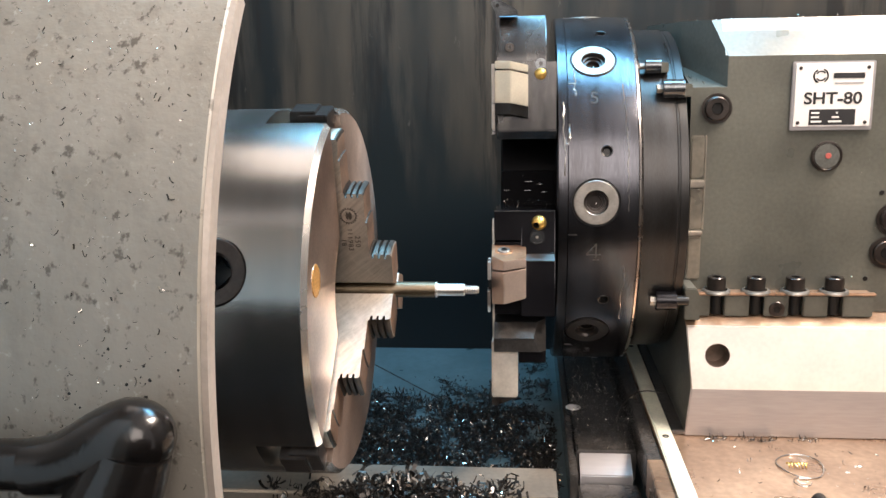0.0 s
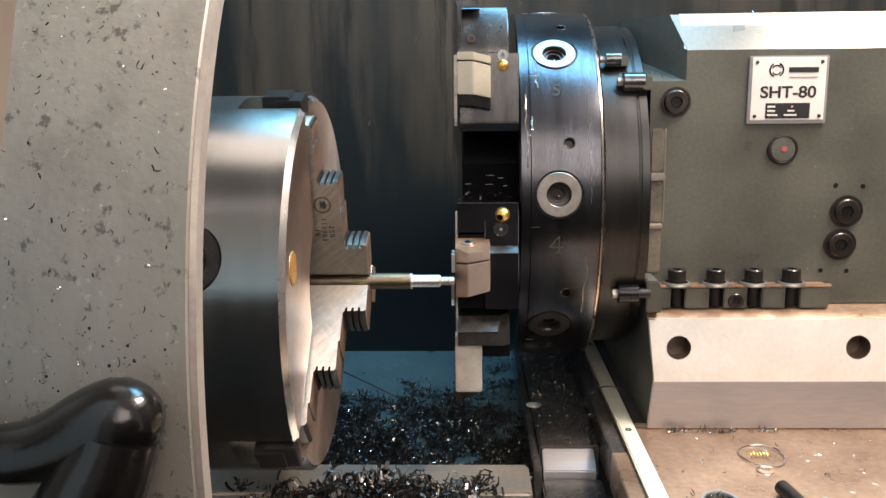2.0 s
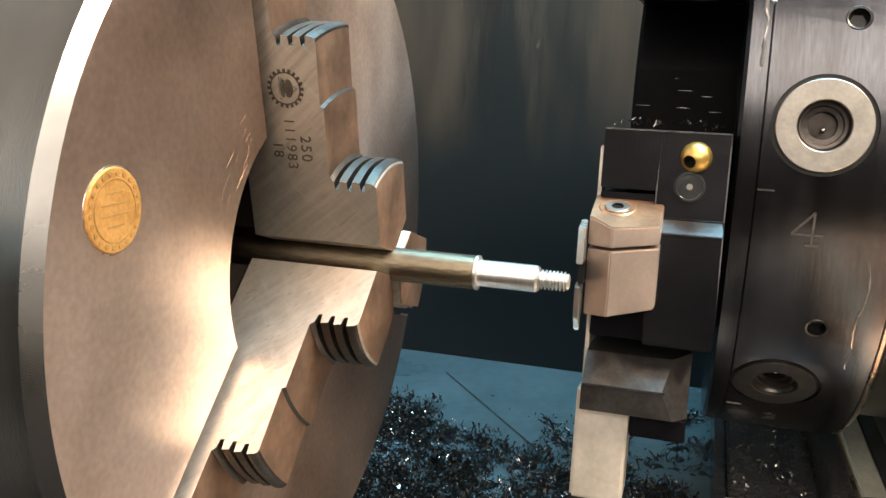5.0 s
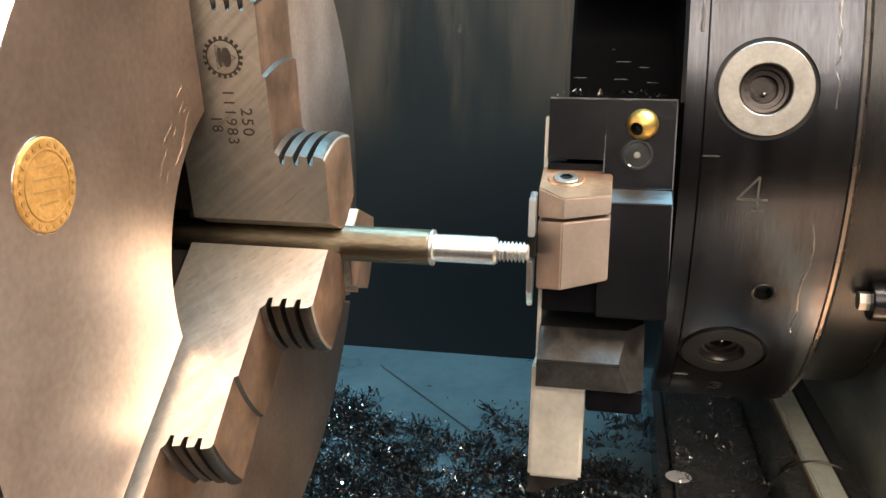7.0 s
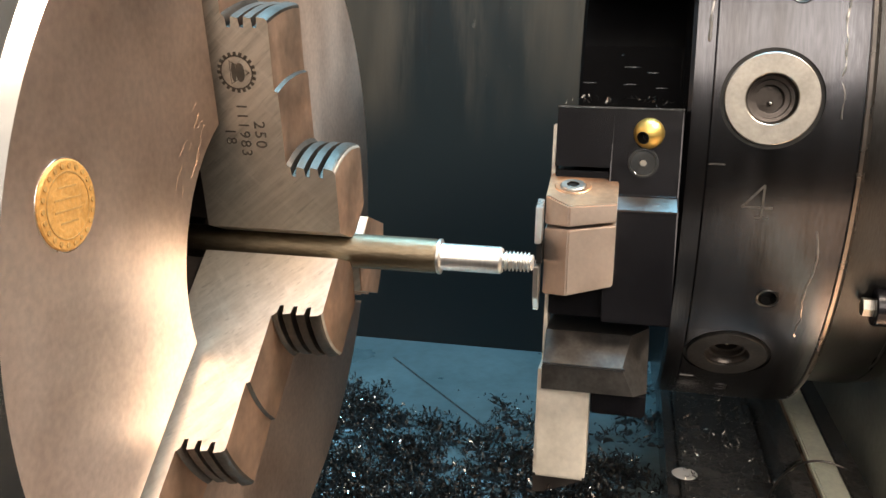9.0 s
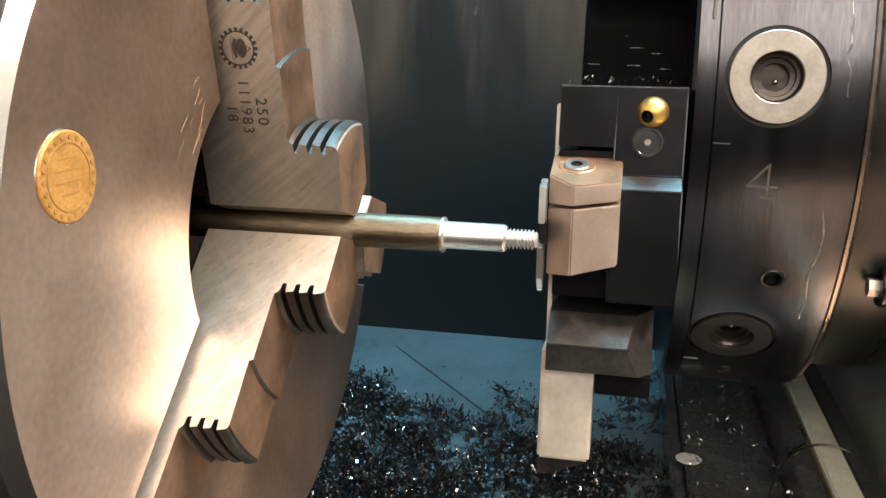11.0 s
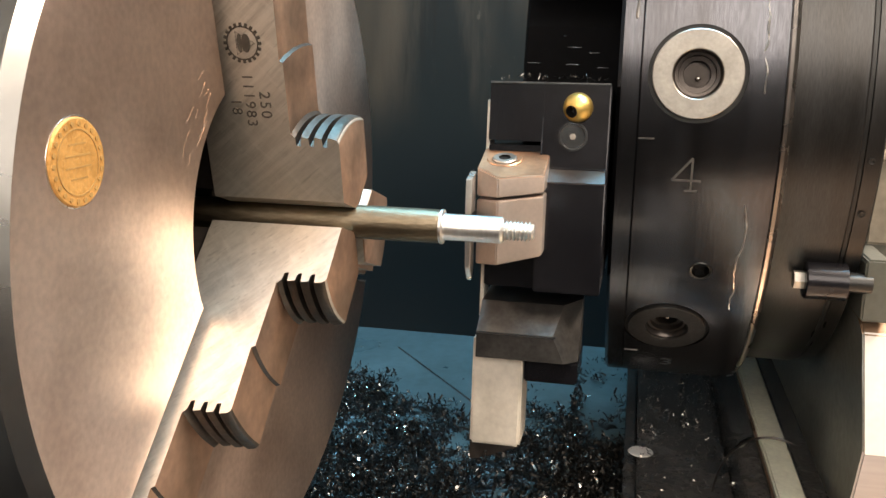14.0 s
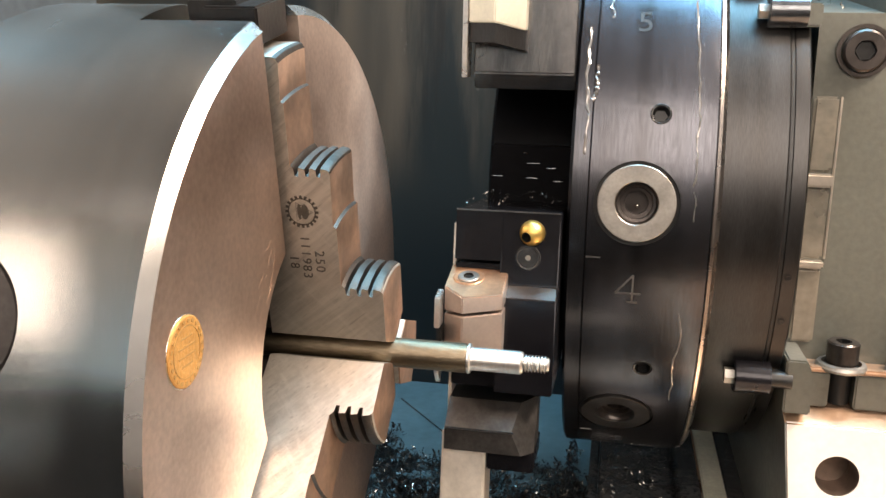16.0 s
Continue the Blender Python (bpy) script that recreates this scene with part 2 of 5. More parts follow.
# painted sheet with grime patches, runs and specks of dirt
guard_paint = layered("guard_paint", (0.385, 0.355, 0.308), 0.44, 0.0, [
    (9, (1, 1, 0.5), (0, 0, 0), 0.42, 0.68, (0.275, 0.252, 0.215), 0.8, 4),
    (30, (1, 1, 0.35), (0, 0, 0), 0.48, 0.72, (0.20, 0.18, 0.148), 0.6, 6),
    (150, (1, 1, 0.8), (0, 0, 0), 0.60, 0.68, (0.10, 0.086, 0.070), 0.8, 3),
    (260, (1, 1, 1), (0, 0, 0), 0.66, 0.74, (0.55, 0.52, 0.47), 0.5, 2),
], 0.3, 300)
# bare steel ground in two crossing directions
jaw_steel = layered("jaw_steel", (0.72, 0.68, 0.61), 0.48, 1.0, [
    (150, (0.30, 1, 3.2), (0, 40, 0), 0.40, 0.68, (0.44, 0.41, 0.36), 0.75, 6),
    (150, (0.30, 1, 3.2), (0, -44, 0), 0.50, 0.72, (0.90, 0.86, 0.79), 0.4, 6),
    (16, (1, 1, 1), (0, 0, 0), 0.42, 0.68, (0.50, 0.465, 0.41), 0.6, 6),
    (420, (0.2, 1, 3), (0, 40, 0), 0.60, 0.74, (0.32, 0.30, 0.26), 0.5, 2),
], 0.10, 420)
# dark base under ragged brown patches and black runs
wall_dark = layered("wall_dark", (0.0055, 0.0090, 0.0102), 0.42, 0.0, [
    (2.2, (2.2, 1, 0.5), (0, 0, 0), 0.44, 0.62, (0.060, 0.047, 0.034), 0.9, 4),
    (7.0, (2.4, 1, 0.30), (0, 0, 0), 0.50, 0.66, (0.058, 0.047, 0.036), 0.6, 6),
    (6.0, (3.0, 1, 0.22), (0, 0, 0), 0.56, 0.62, (0.006, 0.006, 0.006), 0.9, 8),
    (60, (1, 1, 0.5), (0, 0, 0), 0.66, 0.72, (0.09, 0.08, 0.065), 0.5, 4),
], 0.1, 60, 0.25)


def tone_edge(m, z, spread, below):
    """Ends a wall's upper colour at a ragged line; below it another tone shows."""
    nt = m.node_tree
    b = nt.nodes["Principled BSDF"]
    upper_tone = b.inputs["Base Color"].links[0].from_socket
    tc = nt.nodes.new("ShaderNodeTexCoord")
    sep = nt.nodes.new("ShaderNodeSeparateXYZ")
    mp = nt.nodes.new("ShaderNodeMapping")
    mp.inputs["Scale"].default_value = (2.2, 1, 0.5)
    n = nt.nodes.new("ShaderNodeTexNoise")
    n.inputs["Scale"].default_value, n.inputs["Detail"].default_value = 7, 5
    add = nt.nodes.new("ShaderNodeMath")
    add.operation = "MULTIPLY_ADD"
    add.inputs[1].default_value = 0.16
    mr = nt.nodes.new("ShaderNodeMapRange")
    mr.interpolation_type = "SMOOTHSTEP"
    mr.inputs["From Min"].default_value, mr.inputs["From Max"].default_value = z + 0.08 - spread, z + 0.08 + spread
    mix = nt.nodes.new("ShaderNodeMix")
    mix.data_type = "RGBA"
    mix.inputs["A"].default_value = (*below, 1)
    nt.links.new(tc.outputs["Object"], sep.inputs["Vector"])
    nt.links.new(tc.outputs["Object"], mp.inputs["Vector"])
    nt.links.new(mp.outputs["Vector"], n.inputs["Vector"])
    nt.links.new(n.outputs["Fac"], add.inputs[0])
    nt.links.new(sep.outputs["Z"], add.inputs[2])
    nt.links.new(add.outputs["Value"], mr.inputs["Value"])
    nt.links.new(mr.outputs["Result"], mix.inputs["Factor"])
    nt.links.new(upper_tone, mix.inputs["B"])
    nt.links.new(mix.outputs["Result"], b.inputs["Base Color"])


tone_edge(wall_dark, 0.015, 0.045, (0.0065, 0.0105, 0.0120))

# ---- building helpers ----
ORIGIN = {}


def thing(name, at, label, category, group="", kind=""):
    e = new(name)
    e.empty_display_size = 0.02
    e.location = at
    ORIGIN[e.name] = Vector(at)
    return tagged(e, label, category, group, kind)


def base_of(ob):
    while ob.parent:
        ob = ob.parent
    return ORIGIN[ob.name]


def smooth_by_angle(me, degrees=32):
    me.shade_smooth()
    bm = bmesh.new()
    bm.from_mesh(me)
    for e in bm.edges:
        if len(e.link_faces) == 2 and e.calc_face_angle(0) > radians(degrees):
            e.smooth = False
    bm.to_mesh(me)
    bm.free()


def part(name, bm, material, parent, label=""):
    """Links bm, given in world coordinates, as one mesh under a thing or a part."""
    bmesh.ops.recalc_face_normals(bm, faces=bm.faces)
    bmesh.ops.translate(bm, verts=bm.verts, vec=-base_of(parent))
    me = bpy.data.meshes.new(name)
    bm.to_mesh(me)
    bm.free()
    smooth_by_angle(me)
    for m in (material if isinstance(material, (list, tuple)) else [material]):
        me.materials.append(m)
    ob = new(name, me)
    ob.parent = parent
    return tagged(ob, label)


def structure(name, bm, material, label, category):
    bmesh.ops.recalc_face_normals(bm, faces=bm.faces)
    me = bpy.data.meshes.new(name)
    bm.to_mesh(me)
    bm.free()
    smooth_by_angle(me)
    me.materials.append(material)
    return tagged(new(name, me), label, category, kind="structure")


def box(x0, x1, y0, y1, z0, z1, bevel=0.0, bm=None):
    bm2 = bmesh.new()
    bmesh.ops.create_cube(bm2, size=1)
    for v in bm2.verts:
        v.co = Vector((x0 + (v.co.x + 0.5) * (x1 - x0), y0 + (v.co.y + 0.5) * (y1 - y0), z0 + (v.co.z + 0.5) * (z1 - z0)))
    if bevel:
        bmesh.ops.bevel(bm2, geom=bm2.edges[:], offset=bevel, segments=2, affect="EDGES")
    return joined(bm, bm2)


def joined(bm, other):
    if bm is None:
        return other
    me = bpy.data.meshes.new("join")
    other.to_mesh(me)
    other.free()
    bm.from_mesh(me)
    bpy.data.meshes.remove(me)
    return bm


def prism(profile, x0, x1, bevel=0.0, axis="x"):
    """A profile of (y, z) pairs, or (x, z) pairs with axis 'y', pushed from x0 to x1."""
    bm = bmesh.new()
    put = (lambda a, b, s: (s, a, b)) if axis == "x" else (lambda a, b, s: (a, s, b)) if axis == "y" else (lambda a, b, s: (a, b, s))
    lo = [bm.verts.new(put(a, b, x0)) for a, b in profile]
    hi = [bm.verts.new(put(a, b, x1)) for a, b in profile]
    n = len(profile)
    bm.faces.new(lo)
    bm.faces.new(hi[::-1])
    for i in range(n):
        bm.faces.new((lo[i], lo[(i + 1) % n], hi[(i + 1) % n], hi[i]))
    if bevel:
        bmesh.ops.bevel(bm, geom=bm.edges[:], offset=bevel, segments=2, affect="EDGES")
    return bm


def lathe(profile, m=None, seg=96, start=0.0, sweep=360.0, closed=False):
    """A profile of (along, radius) pairs turned round the x axis; m places it."""
    bm = bmesh.new()
    full = sweep >= 359.9
    rings = []
    steps = seg if full else seg + 1
    for k in range(steps):
        a = radians(start + sweep * k / seg)
        rings.append([bm.verts.new((x, r * math.cos(a), r * math.sin(a))) for x, r in profile])
    for k in range(seg):
        p, q = rings[k], rings[(k + 1) % steps]
        for i in range(len(profile) - (0 if closed else 1)):
            j = (i + 1) % len(profile)
            try:
                bm.faces.new((p[i], p[j], q[j], q[i]))
            except ValueError:
                pass
    if closed and not full:
        bm.faces.new(rings[0])
        bm.faces.new(rings[-1][::-1])
    bmesh.ops.remove_doubles(bm, verts=bm.verts, dist=1e-6)
    bmesh.ops.dissolve_degenerate(bm, dist=1e-7, edges=bm.edges)
    if m is not None:
        bm.transform(m)
    return bm


def toward(at, direction, spin=0.0):
    """A pose whose x axis points along direction, at a place."""
    d = Vector(direction).normalized()
    return Matrix.Translation(at) @ d.to_track_quat("X", "Z").to_matrix().to_4x4() @ pose(0, 0, 0, spin)


def text_part(name, body, size, m, material, parent, depth=0.0003, width=1.0, bold=0.0):
    cu = bpy.data.curves.new(name, "FONT")
    cu.body, cu.size, cu.extrude, cu.align_x, cu.align_y, cu.offset = body, size, depth, "CENTER", "CENTER", bold
    tmp = bpy.data.objects.new(name, cu)
    scene.collection.objects.link(tmp)
    dg = bpy.context.evaluated_depsgraph_get()
    me = bpy.data.meshes.new_from_object(tmp.evaluated_get(dg))
    bpy.data.objects.remove(tmp)
    me.name = name
    me.transform(Matrix.Translation(-base_of(parent)) @ m @ Matrix.Diagonal((width, 1, 1, 1)))
    me.materials.clear()
    me.materials.append(material)
    ob = new(name, me)
    ob.parent = parent
    return ob


def basis(at, right, up):
    """A pose whose x runs along right and y along up."""
    r = Vector(right).normalized()
    n = r.cross(Vector(up)).normalized()
    u = n.cross(r)
    return Matrix.Translation(at) @ Matrix((r, u, n)).transposed().to_4x4()


def socket_screw(parent, name, at, direction, radius, height, material=None, label=""):
    """A socket-head screw: rounded head with a hexagonal hole."""
    b = radius * 0.10
    hex_r = radius * 0.48
    head = part(name, lathe([(0, 0), (0, radius), (height - b, radius), (height, radius - b), (height, hex_r * 1.02)], toward(at, direction), 28), material or blued, parent, label)
    hole = lathe([(height, hex_r * 1.02), (height * 0.45, hex_r), (height * 0.45, 0)], toward(at, direction), 6)
    part("hex_socket", hole, dark_hole, head)
    return head


def bored(ob, cutters):
    """Cuts openings, given in world coordinates, out of a part's mesh."""
    whole = bmesh.new()
    for bm in cutters:
        bm.normal_update()
        bmesh.ops.recalc_face_normals(bm, faces=bm.faces)
        if bm.calc_volume(signed=True) < 0:
            bmesh.ops.reverse_faces(bm, faces=bm.faces)
        whole = joined(whole, bm)
    bmesh.ops.translate(whole, verts=whole.verts, vec=-base_of(ob))
    me = bpy.data.meshes.new("cutter")
    whole.to_mesh(me)
    whole.free()
    c = new("cutter", me)
    c.parent = ob.parent
    mod = ob.modifiers.new("cut", "BOOLEAN")
    mod.operation, mod.solver, mod.object, mod.use_self = "DIFFERENCE", "EXACT", c, True
    bpy.context.view_layer.update()
    me = bpy.data.meshes.new_from_object(ob.evaluated_get(bpy.context.evaluated_depsgraph_get()))
    ob.modifiers.clear()
    ob.data = me
    bpy.data.objects.remove(c)
    smooth_by_angle(me)
    return ob

# ---- enclosure of the machine ----
structure("wall_back", box(-0.60, 1.00, 0.50, 0.52, -0.60, 1.00), wall_dark, "dark sheet metal wall, streaked brown above a ragged line, teal below", "wall")
structure("wall_headstock", box(-0.42, -0.40, -0.45, 0.499, -0.60, 1.00), cover_metal, "grey painted sheet wall at the headstock", "wall")
structure("wall_end", box(1.002, 1.02, -0.60, 0.52, -0.60, 1.00), cover_metal, "grey painted sheet wall at the machine's end", "wall")
# Unseen sheet, added to keep sky light off the guard's top.
structure("canopy", box(-0.60, -0.062, -0.62, 0.52, 1.002, 1.02), cover_metal, "unseen grey sheet added overhead to shade the chuck guard", "ceiling")
structure("ceiling", box(-0.06, 1.02, 0.30, 0.52, 1.002, 1.02), cover_metal, "grey sheet metal roof of the machine", "ceiling")
# Two unseen black sheets, added so chuck and turret reflect dark from below.
structure("front_apron", box(-0.60, 1.00, -0.98, -0.955, -1.069, -0.10), reflector_black, "unseen black sheet added at the front to darken low reflections", "apron")
structure("chip_pan", box(-0.42, 1.00, -0.95, -0.0805, -0.50, -0.46), reflector_black, "unseen black sheet added below the chuck to darken its reflection", "pan")
# Unseen bars, added to draw dark streaks in the barrel's reflection.
for y0 in (-0.06, -0.42):
    structure("roof_rail", box(-0.39, 0.10, y0 - 0.022, y0 + 0.022, 0.775, 0.80, 0.004), cover_metal, "unseen grey bar added overhead to streak the chuck's reflection", "rail")
# Unseen dark walls, added to give the chuck and turret a dark horizon.
structure("wall_workshop", box(-2.5, 2.5, -1.72, -1.60, -1.069, 0.44), workshop_grey, "unseen dark grey wall added across the aisle to darken reflections", "wall")
structure("wall_aisle", box(-1.72, -1.60, -1.599, 1.2, -1.069, 0.44), workshop_grey, "unseen dark grey wall added beyond the headstock to darken reflections", "wall")
structure("floor", box(-2.5, 2.5, -3.0, 1.2, -1.10, -1.07), cover_metal, "dark grey concrete workshop floor", "floor")

# ---- chip tray and bed ----
FACE = 0.0005
tray = thing("chip_tray", (0.0, 0.29, -0.215), "wet teal painted chip tray under the spindle", "tray")
part("tray_sheet", box(-0.40, 0.60, 0.085, 0.499, -0.230, -0.210), tray_teal, tray)
seam = box(-0.0006, 0.0006, 0, 0.165, 0, 0.0008)
seam.transform(Matrix.Translation((0.028, 0.325, -0.2100)) @ Matrix.Rotation(radians(40.0), 4, "Z"))
part("tray_seam", seam, saddle_black, tray, "dark seam across the tray sheet")

bed = thing("machine_bed", (0.0, 0.03, -0.30), "ground steel lathe bed with two cream flat ways", "machine bed")
part("bed_way", box(-0.40, 0.146, 0.036, 0.087, -0.215, -0.172, 0.002), rail_cream, bed)
# Near way coloured black to keep reflections in chuck and jaws dark.
part("bed_way", box(-0.40, 0.1400, -0.080, 0.018, -0.225, -0.182, 0.002), saddle_black, bed, "near way of the bed, darkened so the chuck reflects dark")
# Pale strip laid on for the lit part of this way.
part("bed_way_end", box(0.010, 0.1400, -0.078, -0.048, -0.1818, -0.1790, 0.001), rail_cream, bed, "lit end of the near way, laid on as a pale strip")
part("bed_channel", box(-0.40, 0.60, 0.0185, 0.0355, -0.235, -0.200), saddle_black, bed)
part("bed_casting", box(-0.40, 0.60, -0.08, 0.084, -0.45, -0.236), cast_green, bed)

# ---- chuck ----
chuck = thing("lathe_chuck", (0, 0, 0), "turned steel three-jaw lathe chuck gripping a thin shaft", "chuck")
R_CH = 0.1232
body = part("chuck_body", lathe([(FACE - 0.0032, R_CH), (-0.086, R_CH), (-0.088, R_CH - 0.002), (-0.088, 0.090), (-0.16, 0.090), (-0.16, 0.047), (FACE - 0.0125, 0.047), (FACE - 0.0125, R_CH - 0.0034), (FACE - 0.0033, R_CH - 0.0034)], None, 160, closed=True), turned_steel, chuck)
for k in range(3):
    part("chamfer", lathe([(FACE, R_CH - 0.0032), (FACE - 0.0032, R_CH), (FACE - 0.0033, R_CH - 0.0033)], None, 56, 102.0 + 7.0 + 120 * k, 106.0, True), edge_steel, chuck, "bright polished chamfer of the chuck's rim")
face_ob = part("chuck_face", lathe([(FACE - 0.0018, 0.0462), (FACE, 0.0476), (FACE, R_CH - 0.0032), (FACE - 0.0119, R_CH - 0.0035), (FACE - 0.0119, 0.0462)], None, 160, closed=True), face_steel, chuck, "bronze-toned ground steel chuck face")


def jaw_slot(angle, half):
    bm = box(-0.0200, 0.02, -half, half, 0.030, 0.1300)
    th = radians(angle)
    bm.transform(Matrix(((1, 0, 0, 0), (0, math.cos(th + math.pi / 2), math.cos(th), 0), (0, math.sin(th + math.pi / 2), math.sin(th), 0), (0, 0, 0, 1))))
    return bm


TH_A = 102.0
bored(face_ob, [jaw_slot(TH_A + k * 120 + 0.03, 0.0156) for k in range(3)])
# Slot bottoms and bore carry their shade as a near-black colour.
part("slot_floor", lathe([(FACE - 0.0121, 0.0470), (FACE - 0.0121, R_CH - 0.0036)], None, 96), dark_hole, chuck, "bottoms of the jaw slots, coloured dark for their shade")
part("bore", lathe([(FACE - 0.0018, 0.0462), (-0.060, 0.0462), (-0.060, 0.0)], None, 96), dark_hole, chuck, "bore of the chuck, coloured dark for its shade")


def key_socket(angle):
    d = (0, math.cos(radians(angle)), math.sin(radians(angle)))
    at = (-0.0530, d[1] * (R_CH - 0.0040), d[2] * (R_CH - 0.0040))
    m = toward(at, d)
    s = part("key_socket", lathe([(-0.006, 0.0100), (0.0022, 0.0105), (0.0030, 0.0116), (0.0030, 0.0186), (0.0024, 0.0192), (0.0, 0.0197)], m, 40), blued, chuck, "blackened chuck key socket")
    part("socket_well", lathe([(-0.001, 0.0108), (-0.006, 0.0104), (-0.016, 0.0100), (-0.016, 0.0)], m, 4), dark_hole, s)
    return lathe([(-0.018, 0), (-0.018, 0.0112), (0.0, 0.0112), (0.0, 0.0199), (0.02, 0.0199), (0.02, 0)], m, 40)


def rim_notch(angle):
    bm = box(-0.0400, 0.02, -0.0150, 0.0150, 0.1090, 0.1400)
    th = radians(angle)
    bm.transform(Matrix(((1, 0, 0, 0), (0, math.cos(th + math.pi / 2), math.cos(th), 0), (0, math.sin(th + math.pi / 2), math.sin(th), 0), (0, 0, 0, 1))))
    return bm


bored(body, [key_socket(a) for a in (161.0, 41.0, 281.0)] + [rim_notch(TH_A + k * 120 + 0.03) for k in range(3)])

# gold seal on the face
seal_at = (FACE - 0.0003, -0.0962, 0.0300)
seal = part("seal", lathe([(0, 0), (0.0, 0.0098), (0.0006, 0.0098), (0.0009, 0.0094), (0.0009, 0)], toward(seal_at, (1, 0, 0)), 48), seal_gold, chuck, "orange-gold round seal on the chuck face")
ringbm = lathe([(0.0009, 0.0070), (0.00105, 0.0070), (0.00105, 0.0073), (0.0009, 0.0073)], toward(seal_at, (1, 0, 0)), 48)
part("seal_ring", ringbm, seal_dark, seal)
part("seal_rim", lathe([(0, 0.0098), (0, 0.0103), (0.0004, 0.0101), (0.0004, 0.0098)], toward(seal_at, (1, 0, 0)), 48), edge_steel, seal, "thin bright rim round the seal")
dot_bm = lathe([(-0.0002, 0.0006), (0.0001, 0.0006), (0.0001, 0)], toward((0, 0, 0), (1, 0, 0)), 6)
for k in range(22):
    a = 2 * math.pi * k / 22
    c = (seal_at[0] + 0.0010, seal_at[1] + 0.0084 * math.cos(a), seal_at[2] + 0.0084 * math.sin(a))
    dot = dot_bm.copy()
    bmesh.ops.translate(dot, verts=dot.verts, vec=c)
    part("seal_dot", dot, seal_dark, seal)
dot_bm.free()
bars = None
for k, (w, z) in enumerate(((0.006, 0.004), (0.009, 0.0015), (0.009, -0.001), (0.006, -0.0035))):
    bars = joined(bars, box(seal_at[0] + 0.0008, seal_at[0] + 0.00098, seal_at[1] - w / 2, seal_at[1] + w / 2, seal_at[2] + z - 0.0002, seal_at[2] + z + 0.0002))
part("seal_writing", bars, seal_dark, seal)

# polishing scratches beside the bore
rnd_s = random.Random(9)
for k in range(12):
    r, a = rnd_s.uniform(0.0500, 0.0620), radians(rnd_s.uniform(128, 158))
    run = rnd_s.uniform(0.002, 0.007)
    cut = box(FACE - 0.0002, FACE + 0.00004, -run / 2, run / 2, -0.00004, 0.00004)
    cut.transform(Matrix.Translation((0, r * math.cos(a), r * math.sin(a))) @ Matrix.Rotation(a + radians(90 + rnd_s.uniform(-12, 12)), 4, "X"))
    part("scratch", cut, warm_reflect_steel, chuck)

# jaws
HALF = 0.0122
X1, X2, X3 = 0.0329, 0.0174, 0.0030
R1, RM, R2, RN, R3, REND = 0.0311, 0.0536, 0.0740, 0.0960, 0.1100, 0.1280


def teeth(x_hi, x_lo, r):
    w = (x_hi - x_lo - 0.0010) / 3.5
    pts = [(x_hi - 0.0004, r - 0.0004)]
    x = x_hi - 0.0012
    for k in range(3):
        pts += [(x, r + 0.0002), (x - 0.55 * w, r + 0.0006), (x - 0.62 * w, r - 0.0024), (x - 0.92 * w, r - 0.0022)]
        x -= w
    pts += [(x, r + 0.0002), (x_lo + 0.0008, r + 0.0014)]
    return pts


def jaw(angle):
    base = -0.0095
    prof = [(base, None), (X1 - 0.0005, None), (X1, None)]
    prof += [(X1, R1 - 0.0012)] + teeth(X1, X2, R1)
    prof += [(X2 + 0.0006, R1 + 0.0010), (X2 + 0.0006, RM), (X2 - 0.0005, RM + 0.0006), (X2 - 0.0002, R2 - 0.0012)]
    prof += teeth(X2, X3, R2)
    prof += [(X3 + 0.0006, R2 + 0.0010), (X3 + 0.0006, RN), (X3 - 0.0004, RN + 0.0006), (X3 + 0.0002, R3 - 0.0012), (X3 - 0.0006, R3 + 0.0003), (0.0012, R3 + 0.0008), (base, R3 + 0.0008)]
    lats = [-HALF + 2 * HALF * k / 12 for k in range(13)]
    th = radians(angle)
    bm = bmesh.new()
    rows = []
    for lat in lats:
        row = []
        for x, r in prof:
            rr = max(0.0056, abs(lat) * 0.577 + 0.0044) if r is None else math.sqrt(max(0.0, r * r + HALF * HALF - lat * lat))
            row.append(bm.verts.new((x, rr * math.cos(th) + lat * math.cos(th + math.pi / 2), rr * math.sin(th) + lat * math.sin(th + math.pi / 2))))
        rows.append(row)
    n = len(prof)
    for a, b in zip(rows, rows[1:]):
        for i in range(n):
            j = (i + 1) % n
            f = bm.faces.new((a[i], a[j], b[j], b[i]))
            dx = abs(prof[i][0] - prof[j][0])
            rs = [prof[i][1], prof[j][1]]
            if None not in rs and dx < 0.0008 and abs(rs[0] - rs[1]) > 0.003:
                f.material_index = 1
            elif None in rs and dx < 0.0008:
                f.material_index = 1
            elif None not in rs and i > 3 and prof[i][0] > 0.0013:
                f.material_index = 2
    outline = [Vector((x, 0.0114 if r is None else r, 0)) for x, r in prof]
    for i, j, k in tessellate_polygon([outline]):
        for row in (rows[0], rows[-1]):
            bm.faces.new((row[i], row[j], row[k]))
    ob = part("jaw", bm, (jaw_steel, warm_reflect_steel, groove_shaded), chuck, "stepped steel chuck jaw with serrated gripping faces")
    # The tongue's dark colour holds the shade of the slot.
    tongue = box(-0.0260, base - 0.0001, -HALF + 0.0022, HALF - 0.0022, 0.0125, REND, 0.0006)
    tongue = box(-0.0200, -0.0020, -HALF, HALF, R3 + 0.004, REND - 0.002, 0.0006, tongue)
    tongue.transform(Matrix(((1, 0, 0, 0), (0, math.cos(th + math.pi / 2), math.cos(th), 0), (0, math.sin(th + math.pi / 2), math.sin(th), 0), (0, 0, 0, 1))))
    part("jaw_tongue", tongue, blued, ob, "tongue running in the chuck's slot, coloured dark for the shade there")
    return ob


